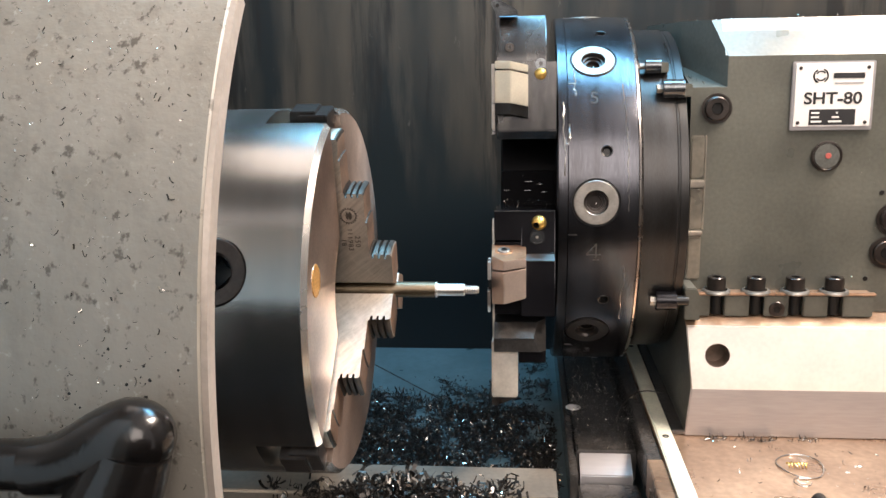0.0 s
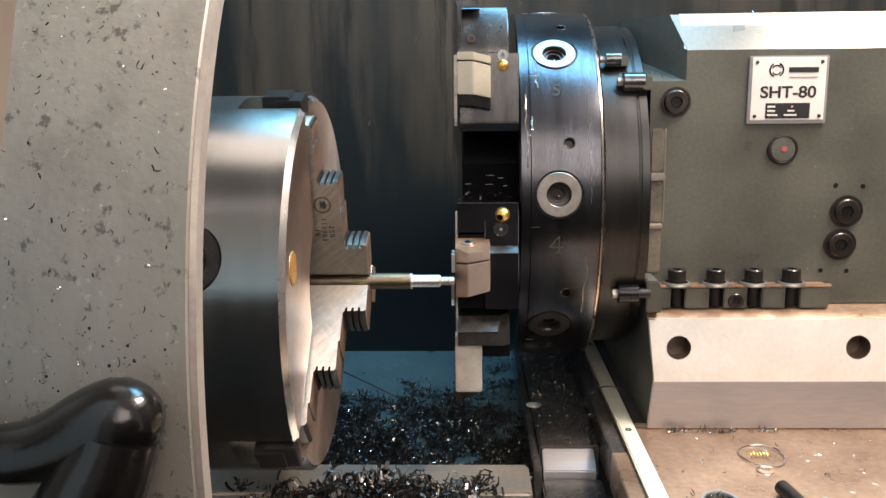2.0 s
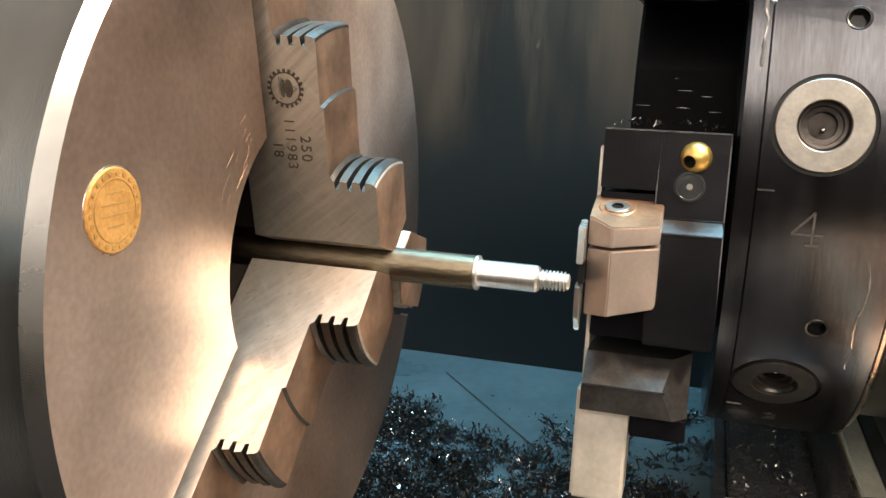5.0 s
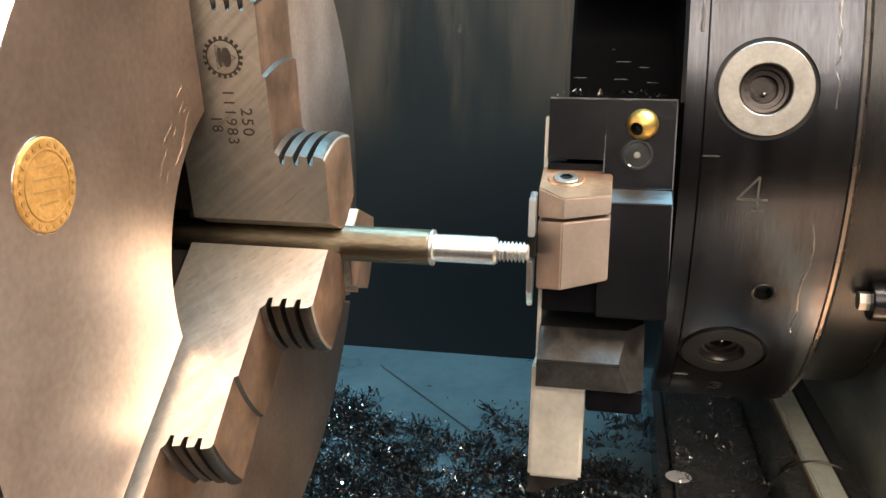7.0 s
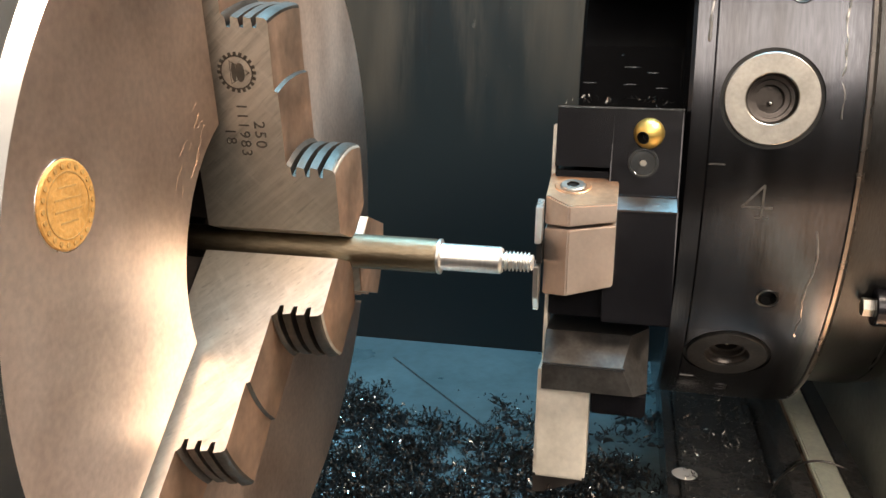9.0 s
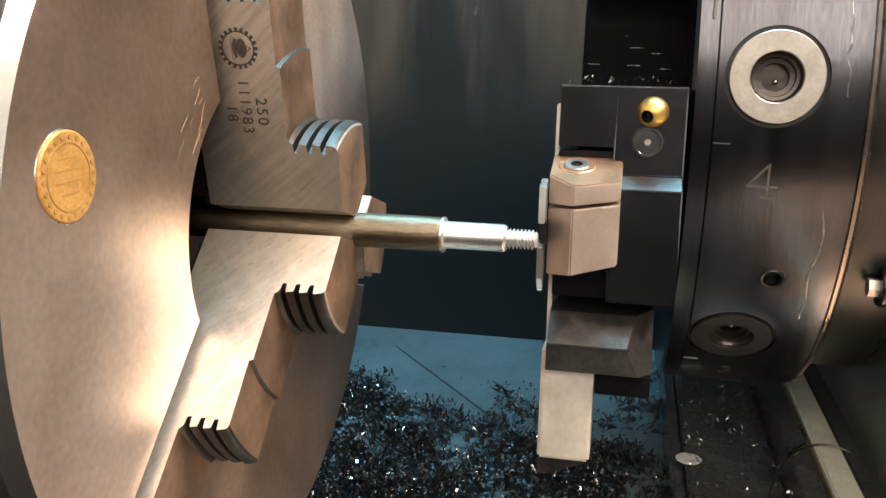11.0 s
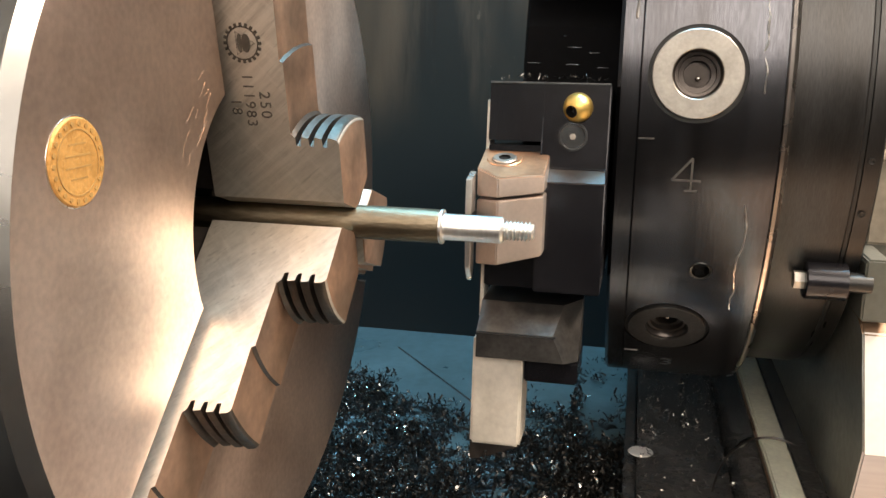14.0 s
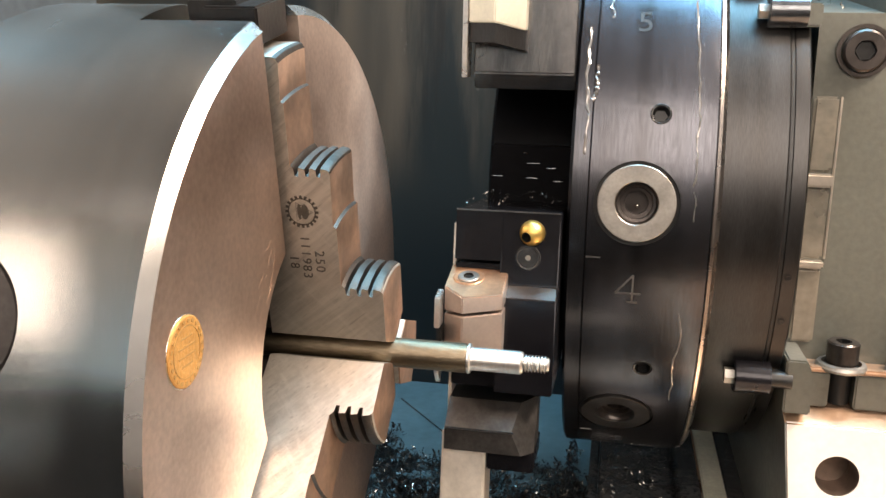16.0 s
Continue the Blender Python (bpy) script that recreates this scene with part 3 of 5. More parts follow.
jaw_a, jaw_b, jaw_c = jaw(TH_A), jaw(TH_A + 120), jaw(TH_A + 240)


def on_jaw_a(x, r, lift=0.00005):
    th = radians(TH_A)
    h = HALF + lift
    return Vector((x, r * math.cos(th) + h * math.cos(th + math.pi / 2), r * math.sin(th) + h * math.sin(th + math.pi / 2)))


out_a = (0, math.cos(radians(TH_A)), math.sin(radians(TH_A)))
# the writing runs down the jaw
down_a = (0, -out_a[1], -out_a[2])
for word, size, x, r0 in (("250", 0.0048, 0.0112, 0.0412), ("111983", 0.0046, 0.0064, 0.0425), ("18", 0.0046, 0.0020, 0.0405)):
    for k, digit in enumerate(word):
        r = r0 - (k - (len(word) - 1) / 2) * 0.60 * size
        text_part("engraving", digit, size, basis(on_jaw_a(x, r), down_a, (1, 0, 0)), engraved, jaw_a)
# cog-shaped maker's mark
gear = bmesh.new()
m_gear = basis(on_jaw_a(0.0064, 0.0592, 0.0), (1, 0, 0), out_a)


def flat_ring(r0, r1, seg, m, squash=1.0, lift=0.0002):
    bm = bmesh.new()
    inner, outer = [], []
    for k in range(seg):
        a = 2 * math.pi * k / seg
        inner.append(bm.verts.new((r0 * math.cos(a) * squash, r0 * math.sin(a), lift)))
        outer.append(bm.verts.new((r1 * math.cos(a) * squash, r1 * math.sin(a), lift)))
    for k in range(seg):
        j = (k + 1) % seg
        bm.faces.new((inner[k], outer[k], outer[j], inner[j]))
    bmesh.ops.solidify(bm, geom=bm.faces[:], thickness=0.0002)
    bm.transform(m)
    return bm


mark = flat_ring(0.0045, 0.0049, 40, m_gear)
for k in range(20):
    a = 2 * math.pi * k / 20
    tooth = box(-0.00045, 0.00045, -0.0005, 0.0005, 0, 0.0002)
    tooth.transform(m_gear @ Matrix.Rotation(a, 4, "Z") @ Matrix.Translation((0, 0.0053, 0)))
    mark = joined(mark, tooth)
for sx, w in ((-0.0009, 0.0007), (0.0010, 0.0013)):
    blob = lathe([(0, 0), (0, 1), (0.0002, 1), (0.0002, 0)], None, 20)
    blob.transform(m_gear @ Matrix.Translation((sx, 0, 0)) @ Matrix.Diagonal((w, 0.0027, 1, 1)) @ Matrix.Rotation(radians(-90), 4, "Y"))
    mark = joined(mark, blob)
arc = flat_ring(0.0036, 0.0039, 3, m_gear, 1.0)
mark = joined(mark, arc)
part("maker_mark", mark, engraved, jaw_a, "dark etched cog-wheel mark")

# ---- workpiece ----
shaft = thing("workpiece_shaft", (0, 0, 0), "turned steel shaft with a bright shoulder and a threaded end", "workpiece")
part("bar_stock", lathe([(-0.055, 0), (-0.055, 0.0054), (0.0590, 0.0054), (0.0598, 0.0050)], None, 48), rod_brown, shaft, "brown mill-scaled bar stock")
part("shoulder", lathe([(0.0598, 0.0050), (0.0600, 0.0055), (0.0608, 0.0055), (0.0612, 0.0044), (0.0616, 0.0042), (0.0792, 0.0042), (0.0800, 0.0036)], None, 48), rod_bright, shaft, "bright freshly turned shoulder")
thread = [(0.0800, 0.0036), (0.0802, 0.0022)]
x = 0.0804
while x < 0.0878:
    thread += [(x, 0.0021), (x + 0.00045, 0.0031), (x + 0.00062, 0.0031), (x + 0.00108, 0.0021)]
    x += 0.00115
thread += [(0.0888, 0.0026), (0.0893, 0.0021), (0.0893, 0)]
part("thread", lathe(thread, None, 32), rod_bright, shaft, "fine cut male thread")

# ---- chuck guard ----
guard = thing("chuck_guard", (-0.2, -0.2, -0.1), "grey painted curved chuck guard speckled with swarf", "guard")
GR, GT = 0.270, 0.0095
shell = lathe([(-0.0035, GR - 0.001), (-0.0045, GR), (-0.120, GR), (-0.120, GR - GT), (-0.0045, GR - GT)], None, 72, 137, 119, True)
# Inside coloured bright above, shaded below, to shape the barrel's reflection.
for f in shell.faces:
    c = f.calc_center_median()
    if math.hypot(c.y, c.z) < GR - 0.7 * GT and f.calc_area() > 0:
        f.material_index = 1 if math.degrees(math.atan2(c.z, c.y)) % 360 > 171 else 2
part("guard_shell", shell, (guard_paint, sludge, door_edge), guard, "grey painted shell, inside coloured pale above and shaded black below")
part("guard_rim", lathe([(-0.0010, GR - GT), (-0.0010, GR - 0.0015), (-0.0034, GR - 0.0008), (-0.0044, GR - GT)], None, 72, 137, 119, True), rim_paint, guard, "worn cream painted rim of the guard")
# rubber hose with an elbow lying against the guard
hose = thing("coolant_hose", (-0.06, -0.30, 0.02), "glossy black rubber hose elbow against the chuck guard", "hose")


def tube_along(points, radii, seg=20):
    bm = bmesh.new()
    rings = []
    for i, p in enumerate(points):
        a, b = Vector(points[max(0, i - 1)]), Vector(points[min(len(points) - 1, i + 1)])
        d = (b - a).normalized()
        q = d.to_track_quat("Z", "Y").to_matrix()
        rings.append([bm.verts.new(Vector(p) + q @ Vector((radii[i] * math.cos(2 * math.pi * k / seg), radii[i] * math.sin(2 * math.pi * k / seg), 0))) for k in range(seg)])
    for r, s in zip(rings, rings[1:]):
        for k in range(seg):
            bm.faces.new((r[k], r[(k + 1) % seg], s[(k + 1) % seg], s[k]))
    bm.faces.new(rings[0][::-1])
    bm.faces.new(rings[-1])
    return bm


def bezier(a, b, c, d, n):
    out = []
    for k in range(n + 1):
        t = k / n
        out.append(tuple(Vector(a) * (1 - t) ** 3 + Vector(b) * 3 * t * (1 - t) ** 2 + Vector(c) * 3 * t * t * (1 - t) + Vector(d) * t ** 3))
    return out


tube = bezier((-0.20, -0.286, 0.004), (-0.15, -0.286, 0.005), (-0.10, -0.286, 0.006), (-0.050, -0.286, 0.007), 14)
elbow = bezier((-0.064, -0.286, 0.006), (-0.044, -0.287, 0.007), (-0.036, -0.288, 0.017), (-0.0235, -0.288, 0.0195), 10)
tip = [tuple(Vector((-0.0235, -0.288, 0.0195)) + Vector((0.0165, 0.0, 0.0010)) * math.sin(radians(15 * k))) for k in range(1, 7)]
limb = bezier((-0.0225, -0.289, 0.0150), (-0.0280, -0.292, -0.0060), (-0.0460, -0.297, -0.0260), (-0.0640, -0.302, -0.0700), 12)
part("hose_tube", tube_along(tube, [0.0098] * 15), rubber, hose)
part("hose_elbow", tube_along(elbow + tip, [0.0108 + 0.0040 * k / 10 for k in range(11)] + [0.0148 * math.cos(radians(14.6 * k)) for k in range(1, 7)], 28), rubber, hose)
part("hose_limb", tube_along(limb, [0.0142 + 0.0088 * k / 12 for k in range(13)], 28), rubber, hose)
part("hose_collar", tube_along(tube[10:12], [0.0112, 0.0112]), rubber, hose)
grime = thing("grime_patch", (-0.03, -0.27, 0.03), "dark wet grime dried on the guard beside the hose", "grime", kind="stuff")
rnd_gr = random.Random(21)
for k in range(45):
    a = radians(180 - rnd_gr.gauss(5.0, 3.2))
    gx = rnd_gr.uniform(-0.060, -0.008)
    r = 0.0003 + 0.0009 * rnd_gr.random() ** 3
    blob = lathe([(-0.0003, r), (0.00015, r * 0.8), (0.00025, 0)], toward((gx, GR * math.cos(a), GR * math.sin(a)), (0, math.cos(a), math.sin(a))), 7)
    for v in blob.verts:
        v.co += Vector((rnd_gr.uniform(-0.2, 0.2) * r, 0, rnd_gr.uniform(-0.3, 0.3) * r))
    part("speck", blob, sludge, grime)

# ---- sliding door edge ----
door = thing("sliding_door", (-0.1, -0.42, 0.1), "brown-grey metal edge of the machine's sliding door", "door")
d1 = prism([(0.0272 - 0.068, 0.16 - 0.32), (0.0272 + 0.070, 0.16 + 0.32), (-0.0280 + 0.090, 0.16 + 0.32), (-0.0280 - 0.090, 0.16 - 0.32)], -0.434, -0.422, 0.002, axis="y")
part("door_frame", d1, door_metal, door)
d2 = prism([(-0.0285 - 0.090, 0.16 - 0.32), (-0.0285 + 0.090, 0.16 + 0.32), (-0.25, 0.16 + 0.32), (-0.25, 0.16 - 0.32)], -0.446, -0.424, 0.003, axis="y")
part("door_panel", d2, door_edge, door, "bright white painted door panel")

# ---- turret ----
YT, ZT, RT = 0.2375, 0.0342, 0.1541
PHI = 4.5


def radial(angle):
    """Outward direction of the turret, angle in degrees above the way to the operator."""
    return Vector((0, -math.cos(radians(angle)), math.sin(radians(angle))))


def on_ring(x, angle, r=RT):
    return Vector((x, YT, ZT)) + radial(angle) * r


turret = thing("tool_turret", (0.17, YT, ZT), "oil-blackened steel tool turret disc with numbered stations", "turret")
axis = Matrix.Translation((0, YT, ZT))
ring_ob = part("turret_ring", lathe([(0.1358, 0), (0.1358, RT - 0.0018), (0.1372, RT), (0.1440, RT), (0.1443, RT - 0.0004), (0.1448, RT), (0.1900, RT), (0.1968, RT - 0.0008), (0.1972, RT - 0.0012)], axis, 160), ring_steel, turret)
part("turret_edge", lathe([(0.1972, RT - 0.0012), (0.1976, RT - 0.0006), (0.1990, RT - 0.0010), (0.2008, RT - 0.0034), (0.2008, 0.13)], axis, 160), rim_bright, turret, "bright bevelled edge of the turret")
# Disc coloured near-black and dull for the shade between the holders.
part("front_disc", lathe([(0.0920, 0), (0.0920, 0.095), (0.0935, 0.097), (0.1367, 0.097)], axis, 96), shade_black, turret)


def station(k):
    a = PHI + 45 * k
    d = radial(a)
    m = toward(on_ring(0.1625 if k == -1 else 0.1653, a), d)
    # The lower plug gets a darker steel for the shade it lies in.
    p = part("station_plug", lathe([(-0.0016, 0.0168), (-0.0002, 0.0168), (0.0001, 0.0165), (0.0001, 0.0096), (-0.0003, 0.0092), (-0.004, 0.0090)], m, 48), plug_dark if k == -1 else plug_steel, turret, "station plug, coloured dark for its shade" if k == -1 else "ground steel station plug")
    well = lathe([(-0.0010, 0.0092), (-0.0020, 0.0086), (-0.0034, 0.0084), (-0.0036, 0.0072), (-0.0054, 0.0070), (-0.0056, 0.0052), (-0.0086, 0.0050), (-0.0086, 0.0)], m, 32)
    # Near-black annulus for the shade in the plug's groove.
    part("plug_groove", lathe([(-0.0016, 0.0184), (-0.0016, 0.0167)], m, 48), dark_hole, p)
    part("plug_well", well, blued, p)
    ballbm = bmesh.new()
    bmesh.ops.create_uvsphere(ballbm, u_segments=12, v_segments=8, radius=0.0010)
    ballbm.transform(m @ Matrix.Translation((-0.0070, 0.0005, -0.0015)))
    part("ball", ballbm, chip_bright, p)
    hm = toward(on_ring(0.1733, a + 14.5), radial(a + 14.5))
    s = part("small_screw", lathe([(0.0, 0.0046), (0.0003, 0.0043), (0.0001, 0.0036), (-0.003, 0.0034)], hm, 24), flange_steel, turret)
    part("screw_well", lathe([(-0.001, 0.0035), (-0.004, 0.0030), (-0.004, 0)], hm, 6), dark_hole, s)
    t = radial(a - 14.6)
    up = Vector((0, t.z, -t.y))
    m_num = basis(on_ring(0.1648, a - 14.4, RT + 0.00002), (1, 0, 0), up if up.z > 0 else -up)
    if k == 0:
        digit = None
        for x0, y0, x1, y1 in ((0.0012, 0.0068, -0.0062, -0.0022), (-0.0062, -0.0022, 0.0048, -0.0022), (0.0012, 0.0068, 0.0012, -0.0064), (-0.0012, -0.0064, 0.0036, -0.0064)):
            run = Vector((x1 - x0, y1 - y0, 0))
            bar = box(0, run.length, -0.00040, 0.00040, 0, 0.00022)
            bar.transform(m_num @ Matrix.Translation((x0, y0, 0)) @ Matrix.Rotation(math.atan2(run.y, run.x), 4, "Z"))
            digit = joined(digit, bar)
        part("station_number", digit, engraved_bright, turret, "engraved open figure four")
    else:
        text_part("station_number", str((3 + k) % 8 + 1), 0.0150, m_num, engraved_dim, turret, 0.00012)
    tick = box(-0.0030, 0.0030, -0.00025, 0.00025, 0, 0.0003)
    t2 = radial(a - 9.2)
    up2 = Vector((0, t2.z, -t2.y))
    tick.transform(basis(on_ring(0.1480, a - 9.2, RT), (1, 0, 0), up2))
    part("tick_mark", tick, engraved_bright, turret)
    return [lathe([(-0.009, 0), (-0.009, 0.0093), (-0.0018, 0.0093), (-0.0018, 0.0184), (0.02, 0.0184), (0.02, 0)], m, 48), lathe([(-0.005, 0), (-0.005, 0.0036), (0.01, 0.0036), (0.01, 0)], hm, 24)]


bored(ring_ob, [c for k in (-2, -1, 0, 1, 2) for c in station(k)])
part("flange", lathe([(0.2012, 0.136), (0.2012, 0.1425), (0.2275, 0.1425), (0.2282, 0.1418)], axis, 128), flange_steel, turret)
part("seal_groove", lathe([(0.2282, 0.1410), (0.2298, 0.1410)], axis, 128), dark_hole, turret)
part("flange_ring", lathe([(0.2298, 0.1405), (0.2302, 0.1412), (0.2360, 0.1412), (0.2368, 0.1400), (0.2368, 0.1)], axis, 128), flange_steel, turret)
for a, x in ((-8, 0.2325), (-20, 0.2150), (-17, 0.2325)):
    d = radial(a)
    part("screw_hole", lathe([(0.0003, 0.0016), (0.0004, 0.0012), (0.0, 0.0)], toward(on_ring(x, a, 0.1414), d), 16), dark_hole, turret)

# runs of oil on the ring
rnd_oil = random.Random(11)
for x0, a0, a1, w in ((0.1415, 34, 12, 0.0009), (0.1860, 40, 14, 0.0006), (0.1880, 24, 2, 0.0006), (0.1500, 46, 36, 0.0007), (0.1875, -14, -34, 0.0005), (0.1450, 27, 21, 0.0011)):
    pts, x = [], x0
    for k in range(24):
        x += rnd_oil.gauss(0, 0.0004)
        pts.append(tuple(on_ring(x, a0 + (a1 - a0) * k / 23, RT - w * 0.45)))
    part("oil_run", tube_along(pts, [w * rnd_oil.uniform(0.5, 1.2) for _ in pts], 8), oil_film, turret)

# ---- tool holder at station 4 ----
TILT = Matrix.Translation((0, 0.066, 0)) @ Matrix.Rotation(radians(-5.5), 4, "X") @ Matrix.Translation((0, -0.066, 0))


def tilted(bm):
    bm.transform(TILT)
    return bm


holder = thing("tool_holder", (0.11, 0.10, 0.0), "black oxide steel tool holder bolted to the turret", "tool holder")
part("holder_body", tilted(prism([(0.068, 0.0425), (0.068, 0.0105), (0.0625, 0.0060), (0.0625, -0.0365), (0.140, -0.0365), (0.140, 0.0425)], 0.1090, 0.1342, 0.0005)), black_steel, holder)
# Black sheet standing in for the shade behind the holder.
part("pocket_back", box(0.0935, 0.1350, 0.1402, 0.1440, 0.0380, 0.0640, 0.0006), shade_black, holder)
part("holder_cheek", tilted(box(0.0888, 0.1094, 0.0679, 0.140, 0.0205, 0.0424, 0.0002)), black_steel, holder)
part("holder_cheek", tilted(box(0.0888, 0.1089, 0.0700, 0.140, -0.0365, 0.0190, 0.0005)), black_steel, holder)
# Strip paler than the holder, for the light on its upward face.
part("ledge", tilted(prism([(0.0678, 0.0104), (0.0622, 0.0058), (0.0622, 0.0052), (0.0684, 0.0102)], 0.1125, 0.1338)), blued, holder, "top-facing ledge, coloured paler for the light on it")
part("holder_edge", tilted(box(0.0889, 0.1340, 0.0672, 0.0681, 0.0421, 0.0428)), clear_screw, holder, "thin bright line along the top edge")
nozzle_at = TILT @ Vector((0.1222, 0.0680, 0.0337))
noz = bmesh.new()
bmesh.ops.create_uvsphere(noz, u_segments=28, v_segments=16, radius=0.0056)
noz.transform(Matrix.Translation(nozzle_at))
nozzle = part("coolant_nozzle", noz, brass, holder, "brass ball coolant nozzle")
bore_m = toward(nozzle_at, (-0.42, -0.86, -0.26))
part("nozzle_bore", lathe([(0.0050, 0.0023), (0.0010, 0.0022), (0.0010, 0.0)], bore_m, 24), dark_hole, nozzle)
bored(nozzle, [lathe([(0.0005, 0), (0.0005, 0.0024), (0.01, 0.0024), (0.01, 0)], bore_m, 24)])
scr_at = TILT @ Vector((0.1208, 0.0680, 0.0228))
sc = part("grub_screw", lathe([(0, 0.0056), (0.0008, 0.0054), (0.0008, 0.0048), (0.0003, 0.0044), (0.0003, 0)], toward(scr_at, (0, -1, 0.08)), 32), clear_screw, holder, "wet steel locking screw")
part("screw_well", lathe([(0.0004, 0.0013), (0.0006, 0.0011), (0.0006, 0)], toward(scr_at, (0, -1, 0.08)), 6), plug_steel, sc)
# Short bright dashes laid in as glints in the dark pocket.
rnd_glint = random.Random(17)
for k in range(6):
    wx, wz = rnd_glint.uniform(0.096, 0.132), 0.046 + 0.014 * rnd_glint.random() ** 2
    wl = rnd_glint.uniform(0.0008, 0.0040)
    part("oil_bead", tube_along([(wx - wl, 0.1405, wz), (wx, 0.1400, wz + rnd_glint.uniform(-0.0003, 0.0003)), (wx + wl, 0.1405, wz)], [0.0002, 0.0004, 0.0002], 8), clear_screw, holder)
# wedge clamp under the body
wedge = tilted(prism([(0.0900, -0.0400), (0.0700, -0.0425), (0.0590, -0.0530), (0.0590, -0.0630), (0.0900, -0.0640)], 0.0886, 0.1276))
bmesh.ops.bisect_plane(wedge, geom=wedge.verts[:] + wedge.edges[:] + wedge.faces[:], plane_co=(0.1276, 0.0590, -0.0640), plane_no=(0.76, -0.50, 0.40), clear_outer=True)
bmesh.ops.holes_fill(wedge, edges=wedge.edges[:])
part("wedge_edge", tilted(box(0.0888, 0.1190, 0.0586, 0.0593, -0.0534, -0.0527)), clear_screw, holder, "thin bright line along the wedge's edge")
part("wedge_clamp", wedge, plug_dark, holder, "worn grey wedge clamp")
part("clamp_foot", tilted(box(0.1070, 0.1276, 0.0660, 0.1000, -0.0730, -0.0642, 0.0006)), black_steel, holder)

# ---- grooving tool ----
tool = thing("grooving_tool", (0.098, 0.08, -0.10), "square steel tool shank with a pinkish clamping head, copper reflection coloured on top", "cutting tool")
part("shank", tilted(box(0.0866, 0.1066, 0.0640, 0.0840, -0.0998, -0.0560, 0.0010)), shank_steel, tool, "ground steel square shank")
part("shank_end", tilted(prism([(0.0868, -0.0999), (0.0868, -0.1065), (0.0905, -0.1062), (0.1064, -0.0999)], 0.0650, 0.0838, axis="y")), blued, tool, "dark bevelled end of the shank")
part("shank_back", tilted(box(0.0872, 0.0887, 0.0720, 0.0840, -0.0558, 0.0360, 0.0004)), shank_steel, tool)
PLAN = [(0.0872, 0.0755), (0.0872, 0.0560), (0.0962, 0.0480), (0.1126, 0.0520), (0.1126, 0.0755)]


def head_piece(name, z_low, z_high, drop=0.0):
    bm = prism(PLAN, z_low, z_high, axis="z")
    for v in bm.verts:
        if v.co.z > (z_low + z_high) / 2:
            v.co.z += (v.co.y - 0.0755) * drop + (v.co.x - 0.0962) * (0.12 if name == "lower_jaw" else 0.0)
        else:
            v.co.z += (v.co.x - 0.0962) * (0.22 if name == "lower_jaw" else 0.12)
    bmesh.ops.bevel(bm, geom=bm.edges[:], offset=0.0005, segments=2, affect="EDGES")
    bmesh.ops.recalc_face_normals(bm, faces=bm.faces)
    bm.normal_update()
    # Upward faces are coloured copper for the warm reflection on them.
    for f in bm.faces:
        if f.normal.z > 0.6 and name == "upper_jaw":
            f.material_index = 1
    return part(name, bm, (clamp_metal, copper_reflection), tool)


upper = head_piece("upper_jaw", 0.0016, 0.0172, 0.30)
lower = head_piece("lower_jaw", -0.0238, 0.0004)
screw_m = toward((0.0962, 0.0640, 0.0136), (0, -0.28, 0.96))
part("screw_recess", lathe([(0.0002, 0.0068), (0.0006, 0.0064), (0.0004, 0.0050), (0.0, 0.0048)], screw_m, 36), copper_reflection, upper, "copper-coloured rim round the clamp screw")
socket_screw(upper, "clamp_screw", (0.0962, 0.0640, 0.0134), (0, -0.28, 0.96), 0.0047, 0.0013, plug_steel)
part("blade", prism([(0.0560, 0.0100), (0.0480, 0.0080), (0.0470, -0.0050), (0.0560, -0.0052)], 0.0845, 0.0868, 0.0003), insert_grey, tool, "thin pale carbide insert")
part("blade", prism([(0.0580, -0.0130), (0.0490, -0.0140), (0.0500, -0.0260), (0.0545, -0.0320), (0.0580, -0.0250)], 0.0842, 0.0862, 0.0003), insert_grey, tool)
part("blade_seat", prism([(0.0600, -0.0053), (0.0500, -0.0053), (0.0500, -0.0128), (0.0600, -0.0128)], 0.0850, 0.0871), dark_hole, tool)

# ---- tool holder at station 5 ----
upper_holder = thing("tool_holder", (0.11, 0.13, 0.14), "black steel tool holder with a pale clamping head", "tool holder")
part("holder_body", prism([(0.1010, 0.0930), (0.0960, 0.1000), (0.1010, 0.1510), (0.1700, 0.1510), (0.1700, 0.0930)], 0.0905, 0.1358, 0.0006), holder_lit, upper_holder)
part("holder_top", prism([(0.1040, 0.1512), (0.1080, 0.1640), (0.1280, 0.1860), (0.1700, 0.1860), (0.1700, 0.1512)], 0.0902, 0.1280, 0.0008), holder_lit, upper_holder)
nz = bmesh.new()
bmesh.ops.create_uvsphere(nz, u_segments=24, v_segments=12, radius=0.0046)
nz.transform(Matrix.Translation((0.1234, 0.1010, 0.1420)))
nz_ob = part("coolant_nozzle", nz, brass, upper_holder, "brass ball coolant nozzle")
part("nozzle_bore", lathe([(0.0, 0.0024), (-0.004, 0.0020), (-0.004, 0)], toward((0.1225, 0.0968, 0.1432), (-0.2, -0.9, 0.25)), 20), dark_hole, nz_ob)
part("grub_screw", lathe([(0, 0.0045), (0.0006, 0.0043), (0.0006, 0.0016), (-0.001, 0.0014), (-0.001, 0)], toward((0.1234, 0.1008, 0.1495), (0, -1, 0.1)), 24), clear_screw, upper_holder)
socket_screw(upper_holder, "cap_screw", (0.1000, 0.1072, 0.1620), (0, -0.95, 0.3), 0.0034, 0.0008)
turning_tool = thing("turning_tool", (0.10, 0.10, 0.13), "pale cream clamping head with a carbide tip", "cutting tool")
